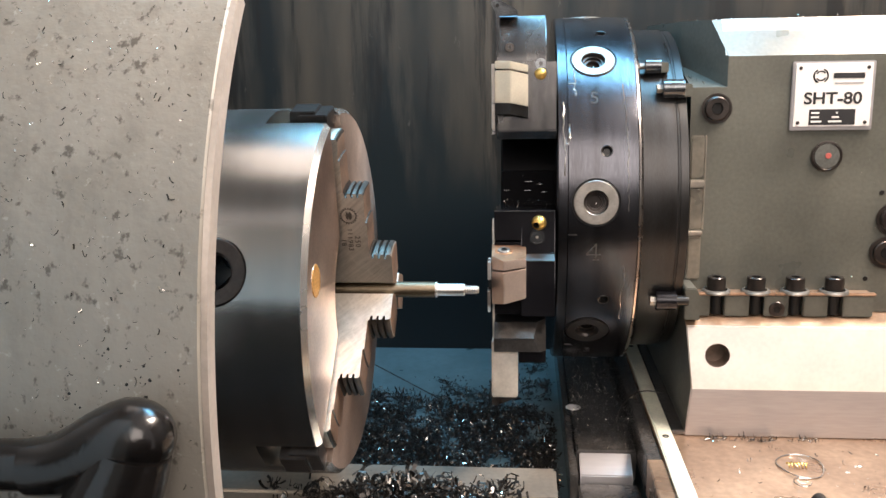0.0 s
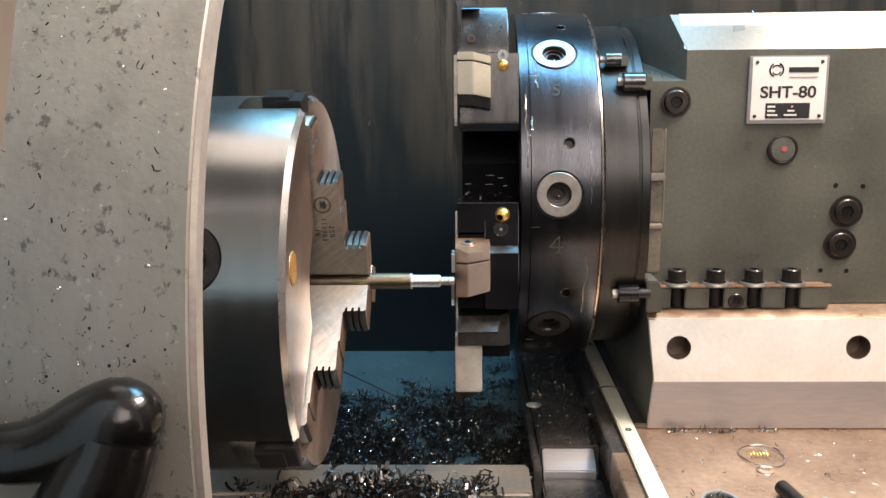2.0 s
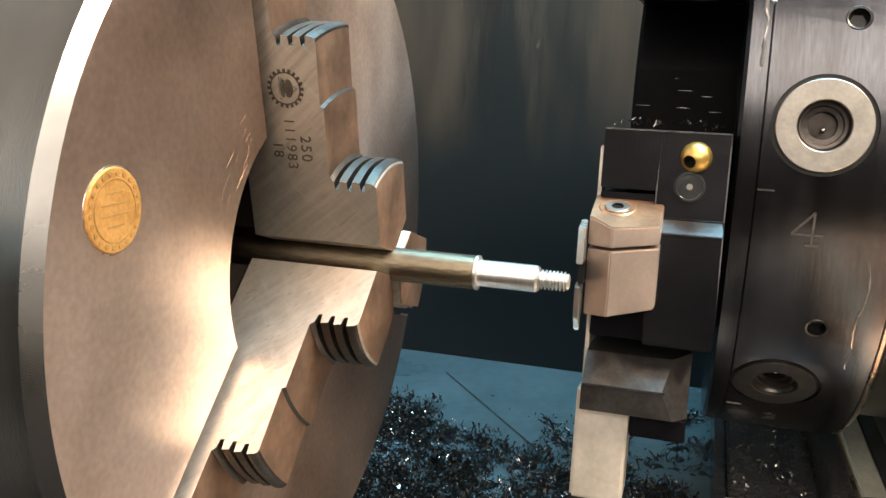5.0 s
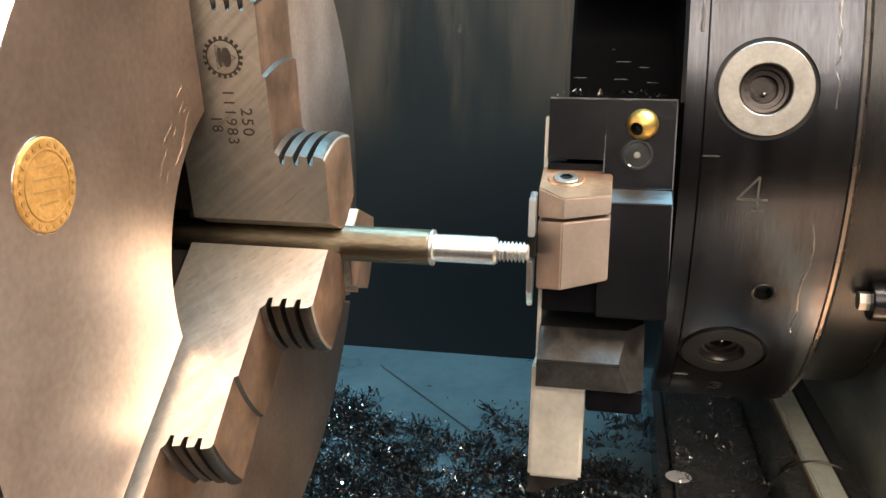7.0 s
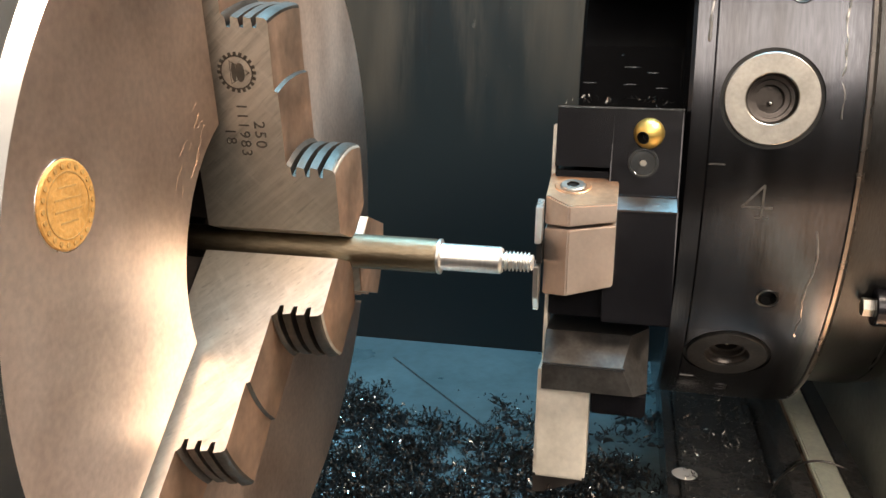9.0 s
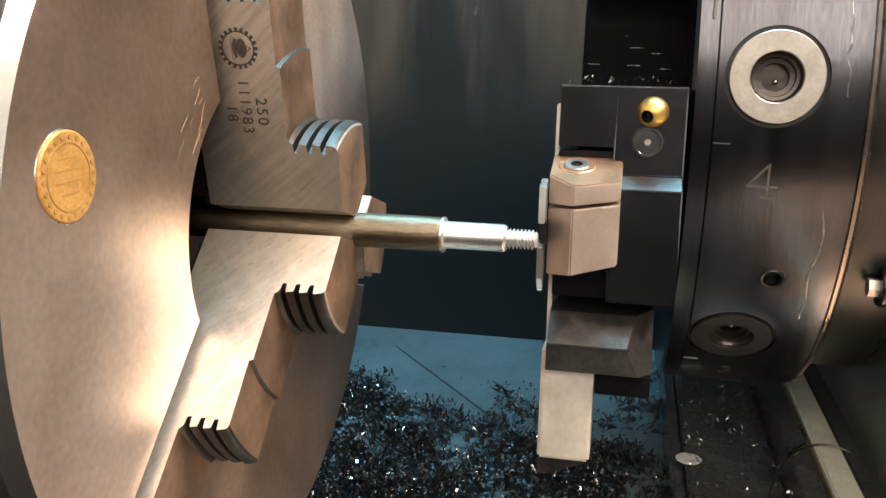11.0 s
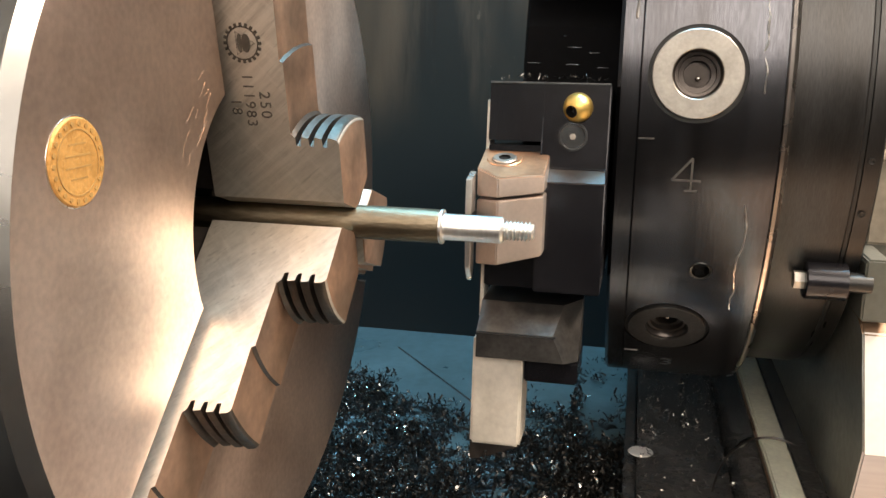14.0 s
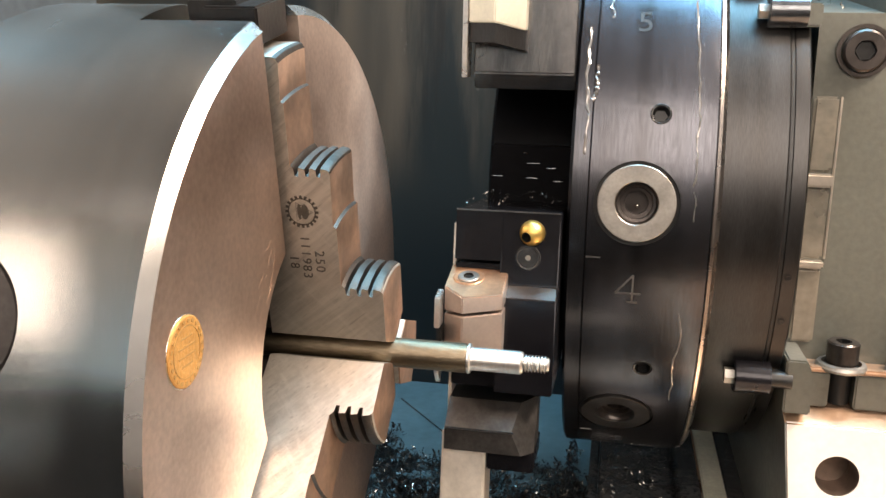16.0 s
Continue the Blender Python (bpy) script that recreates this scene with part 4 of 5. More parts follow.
PLAN5 = [(0.0892, 0.1000), (0.0892, 0.0880), (0.1010, 0.0850), (0.1140, 0.0900), (0.1140, 0.1000)]


def head5(name, lo, hi, low_cut=0.0, high_cut=0.0):
    bm = prism(PLAN5, lo, hi, axis="z")
    for v in bm.verts:
        if v.co.z < (lo + hi) / 2:
            v.co.z += (v.co.y - 0.092) * low_cut - max(0.0, v.co.x - 0.101) * 0.25
        else:
            v.co.z += (v.co.y - 0.092) * high_cut - max(0.0, v.co.x - 0.101) * 0.25
    bmesh.ops.bevel(bm, geom=bm.edges[:], offset=0.0005, segments=2, affect="EDGES")
    return part(name, bm, cream_clamp, turning_tool)


head5("upper_jaw", 0.1464, 0.1520)
low5 = head5("lower_jaw", 0.1215, 0.1452)
foot = prism(PLAN5, 0.1130, 0.1213, axis="z")
for v in foot.verts:
    v.co.z -= max(0.0, v.co.x - 0.101) * 0.25
    v.co.y += 0.0015
part("head_foot", foot, flange_steel, turning_tool)
part("blade", box(0.0868, 0.0890, 0.0870, 0.0990, 0.0980, 0.1500, 0.0003), insert_grey, turning_tool)
tip = prism([(0.0850, 0.1960), (0.0890, 0.1995), (0.1060, 0.1900), (0.1065, 0.1862), (0.0900, 0.1860)], 0.118, 0.128, 0.0006, axis="y")
tp = part("tip_insert", tip, clear_screw, turning_tool, "bluish carbide tip")
part("tip_hole", lathe([(0, 0.0015), (0.0002, 0.0013), (0.0002, 0)], toward((0.0905, 0.1180, 0.1935), (0, -1, 0)), 16), dark_hole, tp)
part("shank", box(0.0895, 0.0925, 0.106, 0.135, 0.100, 0.186, 0.0004), clear_screw, turning_tool)

# ---- turret housing ----
housing = thing("turret_housing", (0.36, 0.25, -0.05), "grey-green cast iron turret housing wet with oil", "machine housing")
HY = 0.135
low = prism([(0.2385, -0.052), (0.2427, 0.010), (0.2416, 0.1290), (0.2690, 0.1290), (0.75, 0.1290), (0.75, -0.052)], HY, 0.30, axis="y")
for v in low.verts:
    if v.co.y > 0.2 and v.co.z > 0.1:
        v.co.z += 0.27 * (0.30 - HY)
part("housing_end", low, cast_green, housing)
top = prism([(0.2690, HY), (0.2672, HY + 0.004), (0.2440, 0.195), (0.2420, 0.200), (0.2420, 0.40), (0.75, 0.40), (0.75, HY)], 0.1290, 0.22, axis="z")
bmesh.ops.recalc_face_normals(top, faces=top.faces)
for co, no in (((0, HY, 0.1525), (0, -0.0285, 0.023)), ((0, 0.158, 0.181), (0, -0.02, 1))):
    bmesh.ops.bisect_plane(top, geom=top.verts[:] + top.edges[:] + top.faces[:], plane_co=co, plane_no=no, clear_outer=True)
    bmesh.ops.holes_fill(top, edges=[e for e in top.edges if len(e.link_faces) == 1])
part("housing_body", top, cast_green, housing)
# Thin paler plate on the slope, coloured for the lamp's shine.
part("top_plate", prism([(0.1362, 0.1535), (0.1582, 0.1815), (0.1594, 0.1808), (0.1374, 0.1528)], 0.2670, 0.75), lit_cast, housing, "sloping top face, the lamp's shine put into a paler colour")
# Edge strips and webs carry the lamp's warm reflection in their colour.
for z0, z1 in ((0.0572, 0.0920), (0.0160, 0.0498), (-0.0255, 0.0110)):
    part("end_flange", box(0.2428, 0.2538, HY - 0.0016, HY + 0.01, z0, z1, 0.0012), lit_cast, housing, "edge of the casting, coloured paler for the lamp's reflection")
for z0, z1 in ((0.0503, 0.0566), (0.0114, 0.0155)):
    part("flange_web", box(0.2424, 0.2545, HY - 0.0034, HY + 0.01, z0, z1, 0.0010), lit_edge_steel, housing)
part("panel_edge", box(0.2541, 0.2552, HY - 0.0010, HY + 0.004, 0.0160, 0.0920, 0.0003), lit_edge_steel, housing)
ws = part("housing_bolt", lathe([(0, 0.0118), (0.0006, 0.0118), (0.0006, 0.0100), (0.0002, 0.0098)], toward((0.2614, HY - 0.0012, 0.1126), (0, -1, 0)), 36), blued, housing)
socket_screw(ws, "bolt_head", (0.2614, HY - 0.0012, 0.1126), (0, -1, 0), 0.0094, 0.0030)
gl = part("sight_glass", lathe([(0, 0.0120), (0.0010, 0.0118), (0.0012, 0.0105), (0.0006, 0.0100), (0.0006, 0)], toward((0.3472, HY - 0.0015, 0.0746), (0, -1, 0)), 40), blued, housing, "round oil sight glass with a red dot")
part("glass_disc", lathe([(0, 0.0099), (0.0011, 0.0094), (0.0014, 0)], toward((0.3472, HY - 0.0015, 0.0746), (0, -1, 0)), 32), sight_glass, gl)
part("red_dot", lathe([(0.0014, 0.0024), (0.0018, 0.0022), (0.0018, 0)], toward((0.3480, HY - 0.0015, 0.0750), (0, -1, 0)), 16), red_mark, gl)
for x, z, r in ((0.4012, 0.0246, 0.0118), (0.3980, -0.0026, 0.0118)):
    w = part("housing_bolt", lathe([(0, 0.0128), (0.0008, 0.0128), (0.0008, 0.0105)], toward((x, HY - 0.0015, z), (0, -1, 0)), 36), blued, housing)
    socket_screw(w, "bolt_head", (x, HY - 0.0015, z), (0, -1, 0), r - 0.0020, 0.0028)
for x, z in ((0.3917, 0.0453), (0.4134, 0.0446), (0.3846, -0.0245), (0.4056, -0.0250)):
    part("pin_hole", lathe([(0, 0.0020), (0.0003, 0.0018), (0.0003, 0)], toward((x, HY - 0.0002, z), (0, -1, 0)), 14), dark_hole, housing)

# name plate
plate = thing("name_plate", (0.348, HY, 0.121), "white aluminium name plate riveted to the housing", "name plate")
PX0, PX1, PZ0, PZ1 = 0.3194, 0.3766, 0.0978, 0.1463
YP = HY - 0.0024
part("plate_back", box(PX0 - 0.0022, PX1 + 0.0022, YP, HY - 0.0003, PZ0 - 0.0030, PZ1 + 0.0012, 0.0006), slide_low, plate)
part("plate_face", box(PX0, PX1, YP - 0.0008, YP - 0.0001, PZ0, PZ1, 0.0003), plate_white, plate)
part("black_field", box(0.3310, 0.3655, YP - 0.0011, YP - 0.0009, 0.0990, 0.1110), plate_black, plate)
for z, w in ((0.1083, 0.006), (0.1050, 0.006), (0.1017, 0.008)):
    part("writing_bar", box(0.3325, 0.3325 + w, YP - 0.0014, YP - 0.0012, z - 0.0007, z + 0.0007), plate_white, plate)
for x0, x1, z in ((0.3510, 0.3522, 0.1083), (0.3480, 0.3535, 0.1050), (0.3455, 0.3555, 0.1017)):
    part("writing_bar", box(x0, x1, YP - 0.0014, YP - 0.0012, z - 0.0007, z + 0.0007), plate_white, plate)
text_part("model_text", "SHT-80", 0.0125, Matrix.Translation((0.3480, YP - 0.0010, 0.1190)) @ Matrix.Rotation(radians(90), 4, "X"), plate_black, plate, 0.0001, 1.12, 0.00028)
part("maker_name_bar", box(0.3475, 0.3705, YP - 0.0012, YP - 0.0009, 0.1345, 0.1385), plate_black, plate)
part("maker_sub_bar", box(0.3485, 0.3700, YP - 0.0012, YP - 0.0009, 0.1305, 0.1313), slide_low, plate)
logo = None
for a0, r0, r1 in ((30, 0.0030, 0.0040), (210, 0.0030, 0.0040), (120, 0.0046, 0.0058), (300, 0.0046, 0.0058)):
    seg = bmesh.new()
    vs = []
    for k in range(13):
        a = radians(a0 + 130 * k / 12)
        vs.append((seg.verts.new((0.3380 + r0 * math.cos(a), YP - 0.0011, 0.1365 + r0 * math.sin(a))), seg.verts.new((0.3380 + r1 * math.cos(a), YP - 0.0011, 0.1365 + r1 * math.sin(a)))))
    for p, q in zip(vs, vs[1:]):
        seg.faces.new((p[0], p[1], q[1], q[0]))
    bmesh.ops.solidify(seg, geom=seg.faces[:], thickness=0.0002)
    logo = joined(logo, seg)
part("round_mark", logo, plate_black, plate)
for x in (PX0 + 0.0035, PX1 - 0.0035):
    for z in (PZ0 + 0.0030, PZ1 - 0.0038):
        part("rivet", lathe([(0, 0.0015), (0.0007, 0.0012), (0.0010, 0)], toward((x, YP - 0.0008, z), (0, -1, 0)), 14), blued, plate)

# clamping foot of the housing, with four standing bolts
FY = 0.118
foot_bm = None
xs = [0.2440, 0.2600, 0.2712, 0.2908, 0.3022, 0.3212, 0.3325, 0.3515, 0.3630, 0.3860]
for x0, x1 in zip(xs[0::2], xs[1::2]):
    foot_bm = joined(foot_bm, box(x0, x1, FY, HY + 0.01, -0.0520, -0.0345, 0.0008))
part("foot_block", foot_bm, cast_green, housing)
part("foot_top", box(0.2470, 0.3860, FY + 0.006, HY - 0.001, -0.0346, -0.0338), table_brown, housing, "oily brown top of the clamping foot")
# Near-black sheet for the shade between the foot blocks.
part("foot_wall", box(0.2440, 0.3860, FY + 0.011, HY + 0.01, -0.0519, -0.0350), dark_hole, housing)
socket_screw(housing, "foot_screw", (0.3120, FY - 0.0002, -0.0457), (0, -1, 0), 0.0062, 0.0012)
bolt = thing("clamp_bolt", (0.2655, 0.1240, -0.0345), "blackened socket-head bolt with a bright washer", "bolt", "bolts along the housing foot")
part("washer", lathe([(0, 0.0040), (0, 0.0112), (0.0012, 0.0115), (0.0026, 0.0108), (0.0030, 0.0088)], toward((0.2655, 0.1240, -0.0337), (0, 0, 1)), 32), plug_steel, bolt, "oily steel washer")
socket_screw(bolt, "bolt_head", (0.2655, 0.1240, -0.0310), (0, 0, 1), 0.0072, 0.0105)
part("bolt_shank", lathe([(0, 0), (0, 0.0048), (0.0165, 0.0048), (0.0165, 0)], toward((0.2655, 0.1240, -0.0508), (0, 0, 1)), 20), dark_hole, bolt)
bolts = [bolt] + [copy_thing(bolt, pose(x, 0.1240, -0.0345, 0, 0, a)) for x, a in ((0.2965, 25), (0.3270, -15), (0.3572, 40))]

# skirt of the casting beside the foot
skirt = prism([(0.2380, -0.0520), (0.2376, -0.0270), (0.2384, -0.0260), (0.2470, -0.0260), (0.2478, -0.0300), (0.2500, -0.0345), (0.2500, -0.0520)], FY - 0.0120, HY + 0.01, 0.0008, axis="y")
part("casting_skirt", skirt, cast_green, housing, "oily cast skirt beside the clamping foot")
part("foot_lip", box(0.2500, 0.3880, FY - 0.0008, FY + 0.0040, -0.0347, -0.0322, 0.0009), table_brown, housing, "brown oily lip of the clamping foot")

# pins and stop behind the flange
for name, y, z, x0, x1, r in (("stop_pin", 0.1085, -0.0365, 0.2150, 0.2310, 0.0078), ("guide_pin", 0.125, 0.1288, 0.2175, 0.2340, 0.0072), ("guide_pin", 0.140, 0.1460, 0.2055, 0.2180, 0.0058)):
    pn = thing(name, ((x0 + x1) / 2, y, z), "dark steel stop pin with a hexagonal nose", "pin")
    part("pin_body", lathe([(0, 0), (0, r - 0.0006), (0.0006, r), (x1 - x0, r), (x1 - x0, 0)], toward((x0, y, z), (1, 0, 0)), 32), black_steel if name == "stop_pin" else clear_screw, pn)
    part("pin_nose", lathe([(0, 0), (0, r * 0.50), (0.0042, r * 0.50), (0.0042, 0)], toward((x0 - 0.0040, y, z), (1, 0, 0)), 6), plug_steel, pn)
    if name == "stop_pin":
        part("pin_stem", lathe([(0, 0), (0, 0.0042), (0.0100, 0.0042), (0.0100, 0)], toward((x1 - 0.0002, y, z), (1, 0, 0)), 20), dark_hole, pn)
    else:
        part("pin_bracket", box(x1 - 0.0010, x1 + 0.0060, y - 0.6 * r, 0.215, z - 0.9 * r, z + 0.5 * r, 0.0008), cast_green, pn)

# ---- cross slide and table ----
ZTB = -0.1525
slide = thing("cross_slide", (0.40, 0.15, ZTB), "ground steel cross slide under the turret housing, lit and shaded faces coloured in", "machine slide")
sb = prism([(0.1190, -0.0530), (0.1100, -0.0580), (0.1060, -0.1090), (0.1105, ZTB + 0.0005), (0.40, ZTB + 0.0005), (0.40, -0.0530)], 0.2400, 0.75, 0.0008)
for v in sb.verts:
    if v.co.x < 0.25:
        v.co.x += (-0.053 - v.co.z) * 0.10 if v.co.z > -0.112 else 0.0058 - (-0.112 - v.co.z) * 0.08
# Light is coloured in by facing: pale front, shaded lower and left faces.
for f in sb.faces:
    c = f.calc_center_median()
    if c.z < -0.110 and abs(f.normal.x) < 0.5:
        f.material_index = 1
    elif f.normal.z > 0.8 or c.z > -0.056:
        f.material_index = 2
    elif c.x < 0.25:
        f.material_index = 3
slide_ob = part("slide_block", sb, (slide_lit, slide_low, table_brown, slide_shaded), slide)
hole_cuts = []
for x in (0.2656, 0.4082, 0.5500):
    hm = toward((x, 0.1079, -0.0818), (0, -0.997, 0.078))
    hole_cuts.append(lathe([(-0.020, 0), (-0.020, 0.0098), (0.01, 0.0098), (0.01, 0)], hm, 36))
    part("fixing_hole", lathe([(-0.0006, 0.0097), (-0.0190, 0.0096), (-0.0192, 0.0)], hm, 36), hole_shaded, slide, "deep round fixing hole")
bored(slide_ob, hole_cuts)

table = thing("carriage_table", (0.42, -0.05, ZTB), "oil-stained brown carriage table", "machine table")
part("table_top", box(0.2188, 0.75, -0.20, 0.40, ZTB - 0.030, ZTB, 0.0008), table_brown, table)
part("table_lip", box(0.2065, 0.2187, -0.20, 0.066, ZTB - 0.030, ZTB, 0.0008), table_brown, table)
part("table_gutter", box(0.2065, 0.2187, 0.0665, 0.40, ZTB - 0.030, ZTB - 0.0010, 0.0008), saddle_black, table, "black band beside the strip")
# Black sheet standing in for the shadow between strip and slide.
part("table_gutter", box(0.2328, 0.2440, 0.1130, 0.40, ZTB + 0.0002, ZTB + 0.0040, 0.0008), saddle_black, table, "black band beside the strip")
part("table_front", box(0.2065, 0.75, -0.205, -0.2005, ZTB - 0.10, ZTB - 0.002), cast_green, table)
strip = thing("wiper_strip", (0.226, 0.14, ZTB), "pale greenish guide strip on the carriage table", "guide strip")
part("strip_bar", box(0.2192, 0.2324, -0.1990, 0.3450, ZTB + 0.0002, ZTB + 0.0042, 0.0010), strip_metal, strip)
for y in (0.330, 0.10, -0.02):
    part("strip_screw", lathe([(0, 0.0028), (0.0006, 0.0026), (0.0006, 0.0012), (0.0, 0.001)], toward((0.2258, y, ZTB + 0.0040), (0, 0, 1)), 16), dark_hole, strip)
part("strip_end", box(0.2150, 0.2380, 0.3455, 0.3700, ZTB + 0.0002, ZTB + 0.0100, 0.0015), blued, strip)

saddle = thing("saddle", (0.18, 0.25, -0.22), "black oil-wet saddle casting beside the guide strip", "saddle")
part("saddle_top", box(0.1560, 0.2060, 0.1215, 0.4600, -0.200, -0.172, 0.0015), saddle_black, saddle)
part("saddle_nose", prism([(0.1210, -0.1735), (0.1010, -0.1850), (0.1010, -0.215), (0.1210, -0.215)], 0.1580, 0.2010, 0.0008), slide_low, saddle, "scraped bright nose of the saddle")
part("saddle_side", box(0.1490, 0.1555, 0.0900, 0.4600, -0.215, -0.178, 0.0010), saddle_black, saddle)
part("saddle_front", box(0.1560, 0.2055, -0.1990, 0.1005, -0.225, -0.192, 0.0015), saddle_black, saddle)
part("spot", lathe([(0, 0.0072), (0.0004, 0.0068), (0.0004, 0)], toward((0.1580, 0.2150, -0.1719), (0, 0, 1)), 28), plate_white, saddle, "pale round plug in the saddle")
pin = thing("loose_pin", (0.315, -0.010, ZTB), "short dark steel pin lying on the carriage table", "pin")
part("pin_rod", lathe([(0, 0), (0, 0.0045), (0.0008, 0.0052), (0.040, 0.0052), (0.0408, 0.0045), (0.0408, 0)], toward((0.3125, -0.002, ZTB + 0.0054), (0.14, -1, 0)), 24), blued, pin)

pocket = thing("swarf_pocket", (0.268, -0.012, ZTB), "dull ring round a pocket of turnings in the carriage table", "washer")
part("pocket_ring", lathe([(0, 0.0130), (0.0016, 0.0126), (0.0016, 0.0100), (0, 0.0096)], toward((0.268, -0.012, ZTB + 0.0001), (0, 0, 1)), 40), slide_low, pocket)
# Dark disc laid inside the ring to stand in for the pocket's recess.
part("pocket_fill", lathe([(0.0002, 0.0097), (0.0006, 0.0060), (0.0005, 0)], toward((0.268, -0.012, ZTB + 0.0001), (0, 0, 1)), 24), sludge, pocket)
rnd_drop = random.Random(31)
puddles = thing("coolant_drops", (0.36, 0.02, ZTB), "dried pale coolant drops on the carriage table", "coolant drops", kind="stuff")
for k in range(70):
    px, py = 0.250 + 0.19 * rnd_drop.random(), rnd_drop.uniform(-0.10, 0.085)
    r = 0.0006 + 0.0030 * rnd_drop.random() ** 3
    ang, wob = rnd_drop.uniform(0, 6.28), rnd_drop.uniform(0.35, 0.9)
    blob = lathe([(0, r), (0.00018, r * 0.85), (0.00024, 0)], None, 12)
    blob.transform(Matrix.Translation((px, py, ZTB + 0.0001)) @ Matrix.Rotation(ang, 4, "Z") @ Matrix.Diagonal((1, wob, 1, 1)) @ Matrix.Rotation(radians(-90), 4, "Y"))
    part("coolant_drop", blob, coolant_dry, puddles)

# ---- swarf ----


def swarf(name, n, place, size, curl, materials, label, seed, at, bright=0.2):
    """Loose turnings: short curled ribbons, joined."""
    rnd = random.Random(seed)
    verts, faces, mats = [], [], []
    for _ in range(n):
        p, up = place(rnd)
        s = size * rnd.uniform(0.35, 1.5)
        rad = s * rnd.uniform(0.25, 0.8)
        turn = curl * rnd.uniform(0.3, 1.3)
        w = s * rnd.uniform(0.10, 0.28)
        rot = Euler((rnd.uniform(-1.2, 1.2), rnd.uniform(-1.2, 1.2), rnd.uniform(0, 6.3))).to_matrix()
        k0 = len(verts)
        n_seg = 7 if turn > 3 else 4
        mi = 1 if rnd.random() < bright else 0
        for k in range(n_seg + 1):
            a = turn * (k / n_seg - 0.5)
            for side in (-0.5, 0.5):
                q = rot @ Vector((rad * math.sin(a), w * side + 0.10 * s * a, rad * (1 - math.cos(a))))
                verts.append(tuple(Vector(p) + q - Vector(at)))
            if k:
                i = k0 + 2 * k
                faces.append((i - 2, i - 1, i + 1, i))
                mats.append(mi)
    me = bpy.data.meshes.new(name)
    me.from_pydata(verts, [], faces)
    for m in materials:
        me.materials.append(m)
    me.polygons.foreach_set("material_index", mats)
    ob = new(name, me)
    ob.location = at
    return tagged(ob, label, "swarf", kind="stuff")


def tray_keep(x, y):
    """How thickly the turnings lie at a place of the tray."""
    d = noise.noise(Vector((x * 11, y * 11, 3.7))) * 0.5 + noise.noise(Vector((x * 34, y * 34, 1.2))) * 0.35
    if x > 0.082:
        return 1.7 * d + (0.36 - y) * 1.8 + 0.16
    return 1.1 * d + (0.315 - y + 0.22 * max(0.0, 0.05 - x)) * 4.2


def tray_sludge():
    """The dark wet mass of fine turnings under the loose ones."""
    nx, ny, x0, y0, step = 202, 190, -0.255, 0.090, 0.0020
    verts, faces = [], []
    for j in range(ny):
        for i in range(nx):
            x, y = x0 + i * step, y0 + j * step
            k = tray_keep(x, y) - 0.16 + 0.5 * noise.noise(Vector((x * 90, y * 90, 5.0))) + 0.35 * noise.noise(Vector((x * 230, y * 230, 8.0)))
            z = -0.2125 + 0.008 * max(0.0, min(1.2, k)) ** 0.5 + 0.0016 * noise.noise(Vector((x * 300, y * 300, 2.0)))
            verts.append((x, y - 0.28, z + 0.2))
    for j in range(ny - 1):
        for i in range(nx - 1):
            q = j * nx + i
            if max(verts[n][2] for n in (q, q + 1, q + nx, q + nx + 1)) > -0.0102:
                faces.append((q, q + 1, q + nx + 1, q + nx))
    me = bpy.data.meshes.new("tray_sludge")
    me.from_pydata(verts, [], faces)
    me.shade_smooth()
    me.materials.append(sludge)
    ob = new("tray_sludge", me)
    ob.location = (0, 0.28, -0.2)
    return tagged(ob, "black wet mass of fine turnings in the tray", "swarf", kind="stuff")


def on_tray(rnd):
    while True:
        x, y = rnd.uniform(-0.25, 0.150), rnd.uniform(0.09, 0.47)
        keep = tray_keep(x, y)
        if keep > rnd.uniform(-0.05, 0.80):
            return (x, y, -0.2085 + 0.004 * max(0.0, min(1.0, keep)) + abs(rnd.gauss(0.0, 0.0035))), None


def on_way(rnd):
    x = rnd.triangular(-0.08, 0.125, 0.06)
    y = rnd.gauss(0.030, 0.012)
    h = 0.016 * math.exp(-((y - 0.030) / 0.016) ** 2) * (0.5 + 0.5 * math.sin(x * 60))
    return (x, y, -0.176 + rnd.uniform(0, max(0.003, h + 0.006))), None


def on_table(rnd):
    if rnd.random() < 0.55:
        x, y = rnd.choice((0.265, 0.300, 0.337)) + rnd.gauss(0, 0.007), 0.104 + rnd.gauss(0, 0.002)
    else:
        x, y = (rnd.gauss(0.268, 0.005), rnd.gauss(-0.012, 0.005)) if rnd.random() < 0.45 else (rnd.uniform(0.24, 0.42), rnd.uniform(-0.08, 0.09))
    return (x, y, ZTB + 0.0012), None


def on_saddle(rnd):
    return (rnd.uniform(0.157, 0.217), rnd.uniform(0.12, 0.42), -0.1712 if rnd.random() < 0.5 else -0.1700), None


def on_guard(rnd):
    a = radians(rnd.uniform(138, 214))
    r = GR + 0.0008
    return (rnd.uniform(-0.108, -0.008), r * math.cos(a), r * math.sin(a)), None


tray_sludge()
swarf("tray_swarf", 34000, on_tray, 0.0048, 2.6, (chip_dark, chip_bright), "dark curled steel turnings lying in the wet tray", 3, (0, 0.28, -0.2), 0.07)
swarf("way_swarf", 800, on_way, 0.0075, 6.5, (chip_dark, chip_bright), "tangled springy steel turnings heaped on the bed way", 4, (0, 0.03, -0.17), 0.07)
swarf("guard_swarf", 900, on_guard, 0.0018, 2.8, (chip_dark, chip_bright), "small steel turnings stuck to the guard", 7, (-0.05, -0.2, 0.1), 0.3)
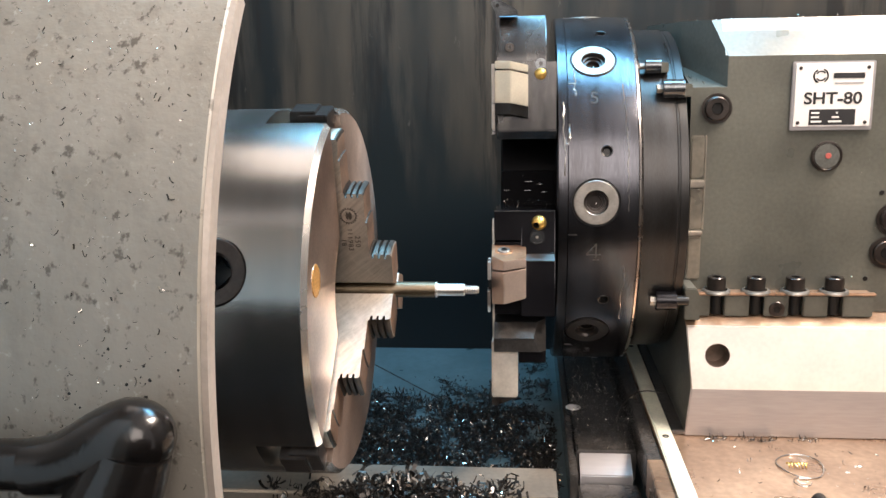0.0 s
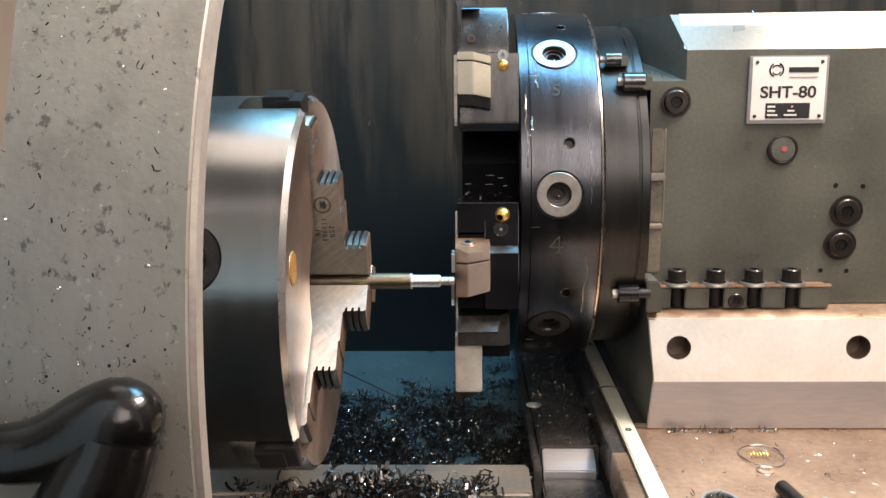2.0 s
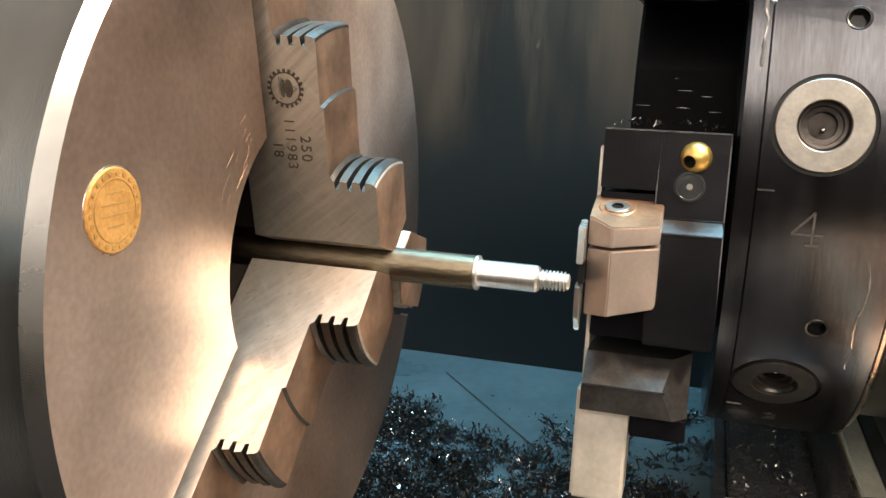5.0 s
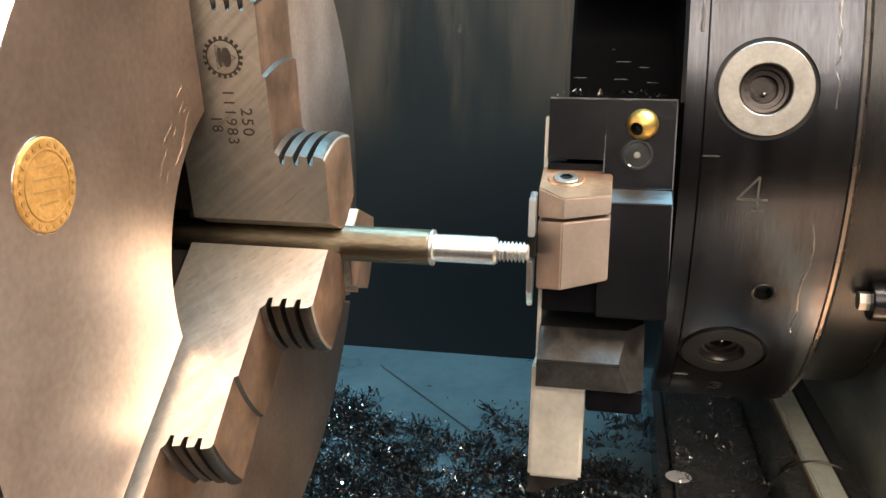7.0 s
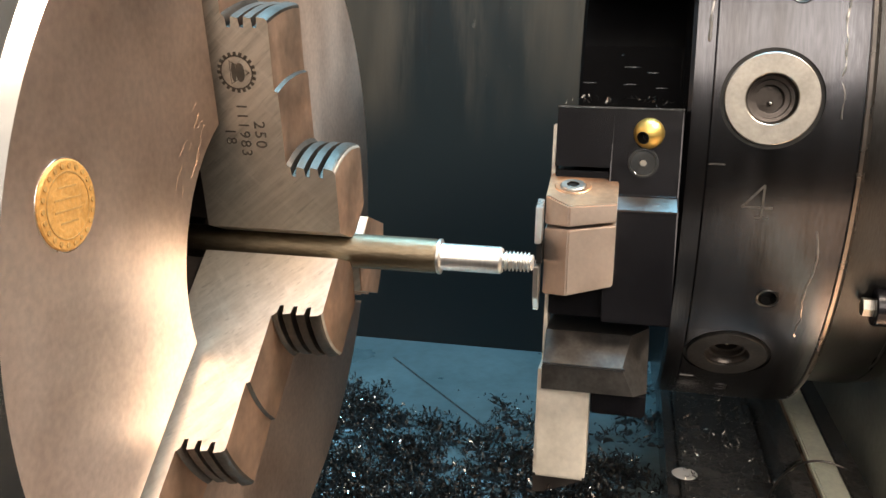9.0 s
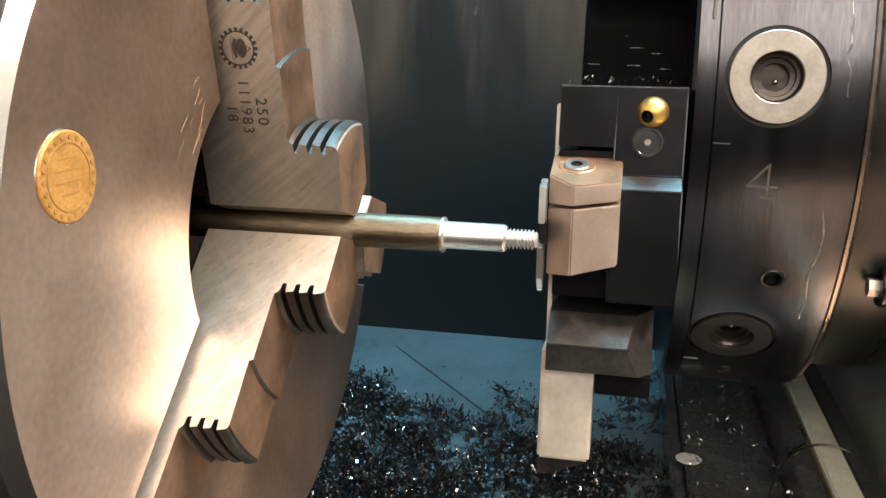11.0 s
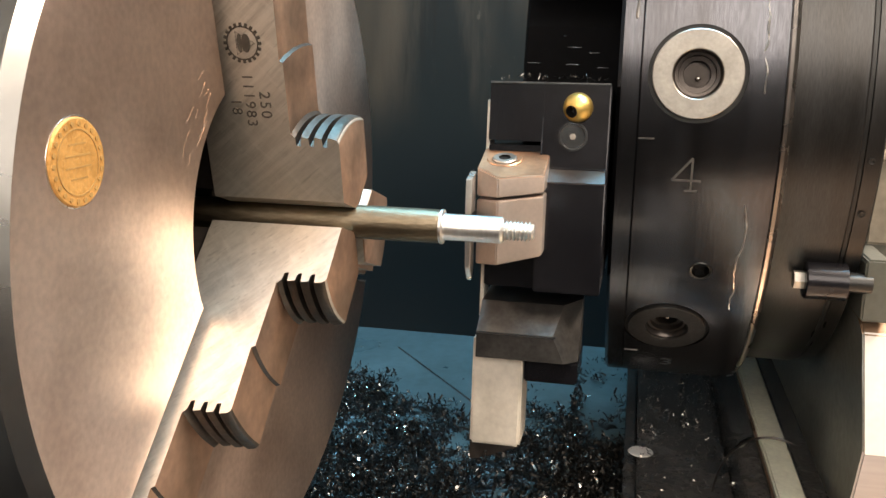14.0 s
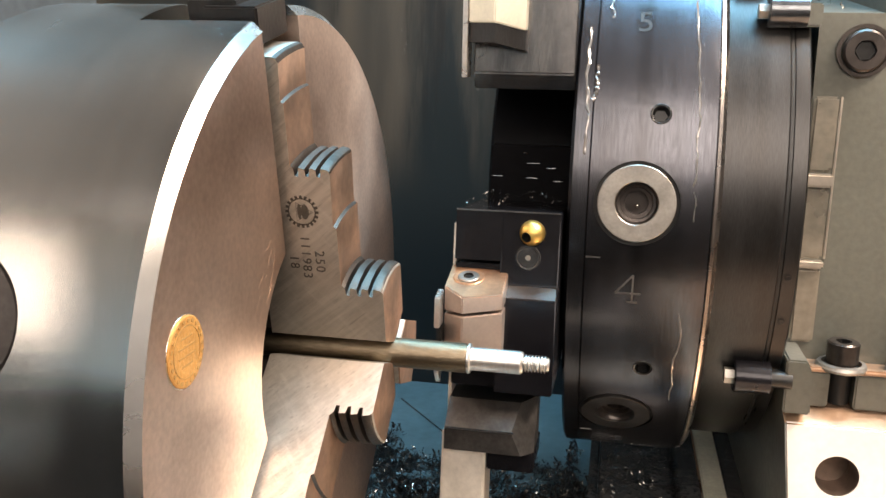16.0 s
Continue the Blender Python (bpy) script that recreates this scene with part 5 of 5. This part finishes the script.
table_swarf = swarf("table_swarf", 320, on_table, 0.0030, 3.5, (chip_dark, chip_bright), "small steel turnings scattered on the carriage table", 5, (0.33, 0.03, ZTB), 0.45)
saddle_swarf = swarf("saddle_swarf", 700, on_saddle, 0.0030, 3.0, (chip_dark, chip_bright), "wet steel turnings scattered on the black saddle", 6, (0.18, 0.25, -0.172), 0.35)


def on_holder(rnd):
    return (rnd.uniform(0.090, 0.131), rnd.uniform(0.080, 0.125), 0.0425 + rnd.uniform(0, 0.0008)), None


def on_ledge(rnd):
    y = rnd.uniform(0.14, 0.23)
    return (rnd.uniform(0.243, 0.262 - 0.2 * (y - 0.14)), y, 0.1300 + 0.27 * (y - HY)), None


def on_top(rnd):
    y = rnd.uniform(0.165, 0.26)
    return (rnd.uniform(0.255, 0.42), y, 0.1822 + 0.02 * (y - 0.158)), None


def on_housing(rnd):
    return (rnd.gauss(0.390, 0.018), HY - 0.0006, rnd.uniform(-0.03, 0.11)), None


holder_swarf = swarf("holder_swarf", 60, on_holder, 0.0016, 3.0, (chip_dark, chip_bright), "wet steel turnings caught on the black tool holder", 12, (0.11, 0.09, 0.044), 0.55)
ledge_swarf = swarf("ledge_swarf", 40, on_ledge, 0.0026, 3.0, (chip_dark, chip_bright), "small wet turnings on the housing's ledge", 13, (0.25, 0.18, 0.14), 0.6)
top_swarf = swarf("top_swarf", 60, on_top, 0.0026, 3.0, (chip_dark, chip_bright), "small wet turnings on the housing's top", 14, (0.33, 0.20, 0.182), 0.6)
front_swarf = swarf("front_swarf", 46, on_housing, 0.0013, 2.0, (chip_dark, chip_bright), "tiny bright turnings stuck to the housing", 15, (0.39, 0.135, 0.04), 0.8)
curl = thing("swarf_curl", (0.215, 0.195, ZTB), "long dark springy turning lying across the guide strip", "swarf coil")
part("curl_wire", tube_along(bezier((0.1935, 0.165, -0.1655), (0.200, 0.195, -0.150), (0.224, 0.208, -0.142), (0.2440, 0.190, ZTB + 0.0008), 18), [0.0006] * 19, 6), blued, curl)
part("curl_end", tube_along(bezier((0.206, 0.193, -0.1560), (0.209, 0.197, -0.1535), (0.212, 0.200, -0.1520), (0.216, 0.2015, -0.1500), 5), [0.0010, 0.0016, 0.0018, 0.0016, 0.0012, 0.0006], 6), chip_bright, curl, "bright broken end of the turning")
coil = thing("wire_coil", (0.3194, 0.060, ZTB), "thin bright steel coil of swarf on the table", "swarf coil")
ring_pts = [(0.3194 + 0.0165 * math.cos(a) * (1 + 0.05 * math.sin(3 * a)), 0.058 + 0.0200 * math.sin(a), ZTB + 0.0010 + 0.0006 * math.sin(2 * a)) for a in [2 * math.pi * k / 40 for k in range(42)]]
part("coil_wire", tube_along(ring_pts, [0.0006] * 42, 6), chip_bright, coil)
small_coil = thing("wire_coil", (0.317, 0.055, ZTB), "short golden curl of swarf lying inside a larger coil", "swarf coil")
hook = thing("wire_coil", (0.3125, 0.030, ZTB), "small hooked curl of bright swarf", "swarf coil")
hook_pts = [(0.3125 + 0.0058 * math.cos(a), 0.030 + 0.0075 * math.sin(a), ZTB + 0.0009 + 0.0003 * a) for a in [0.6 + 5.4 * k / 24 for k in range(25)]]
part("coil_wire", tube_along(hook_pts, [0.0005] * 25, 6), chip_bright, hook)
spring = [(0.309 + 0.00035 * k, 0.056 + 0.0022 * math.cos(k * 0.9), ZTB + 0.0026 + 0.0020 * math.sin(k * 0.9)) for k in range(44)]
part("coil_wire", tube_along(spring, [0.00045] * 44, 5), brass, small_coil)

# ---- what moves: the carriage with all that it carries ----
FEED = [(0.0, 8.9), (0.1, 7.9), (0.2, 5.6), (0.3, 2.6), (0.4, 0.7), (0.5, 0.3), (0.7, 0.9), (0.85, 2.8), (1.0, 3.7), (1.5, 3.3), (2.0, 2.0), (2.5, 1.6), (3.0, 1.6), (3.7, 1.6), (4.5, 0.6), (5.8, 0.0), (8.2, 0.0), (10.3, 0.0), (12.5, 0.1), (12.75, -0.2), (13.0, -2.3), (13.25, -8.2), (13.5, -14.4), (14.0, -26.1), (14.5, -36.7), (14.75, -40.9), (15.0, -43.7), (15.25, -45.4), (15.5, -46.6), (16.0, -47.5)]


def motions():
    carried = [turret, holder, tool, upper_holder, turning_tool, housing, plate, slide, table, strip, saddle, pin, coil, curl, small_coil, hook, pocket, puddles, table_swarf, saddle_swarf, holder_swarf, ledge_swarf, top_swarf, front_swarf, *bolts]
    carried += [o for o in scene.objects if o.parent is None and o.name.split(".")[0] in ("stop_pin", "guide_pin")]
    for ob in carried:
        m = ob.matrix_basis.copy()
        walk(ob, [(t, Matrix.Translation((d / 1000, 0, 0)) @ m) for t, d in FEED])


motions()
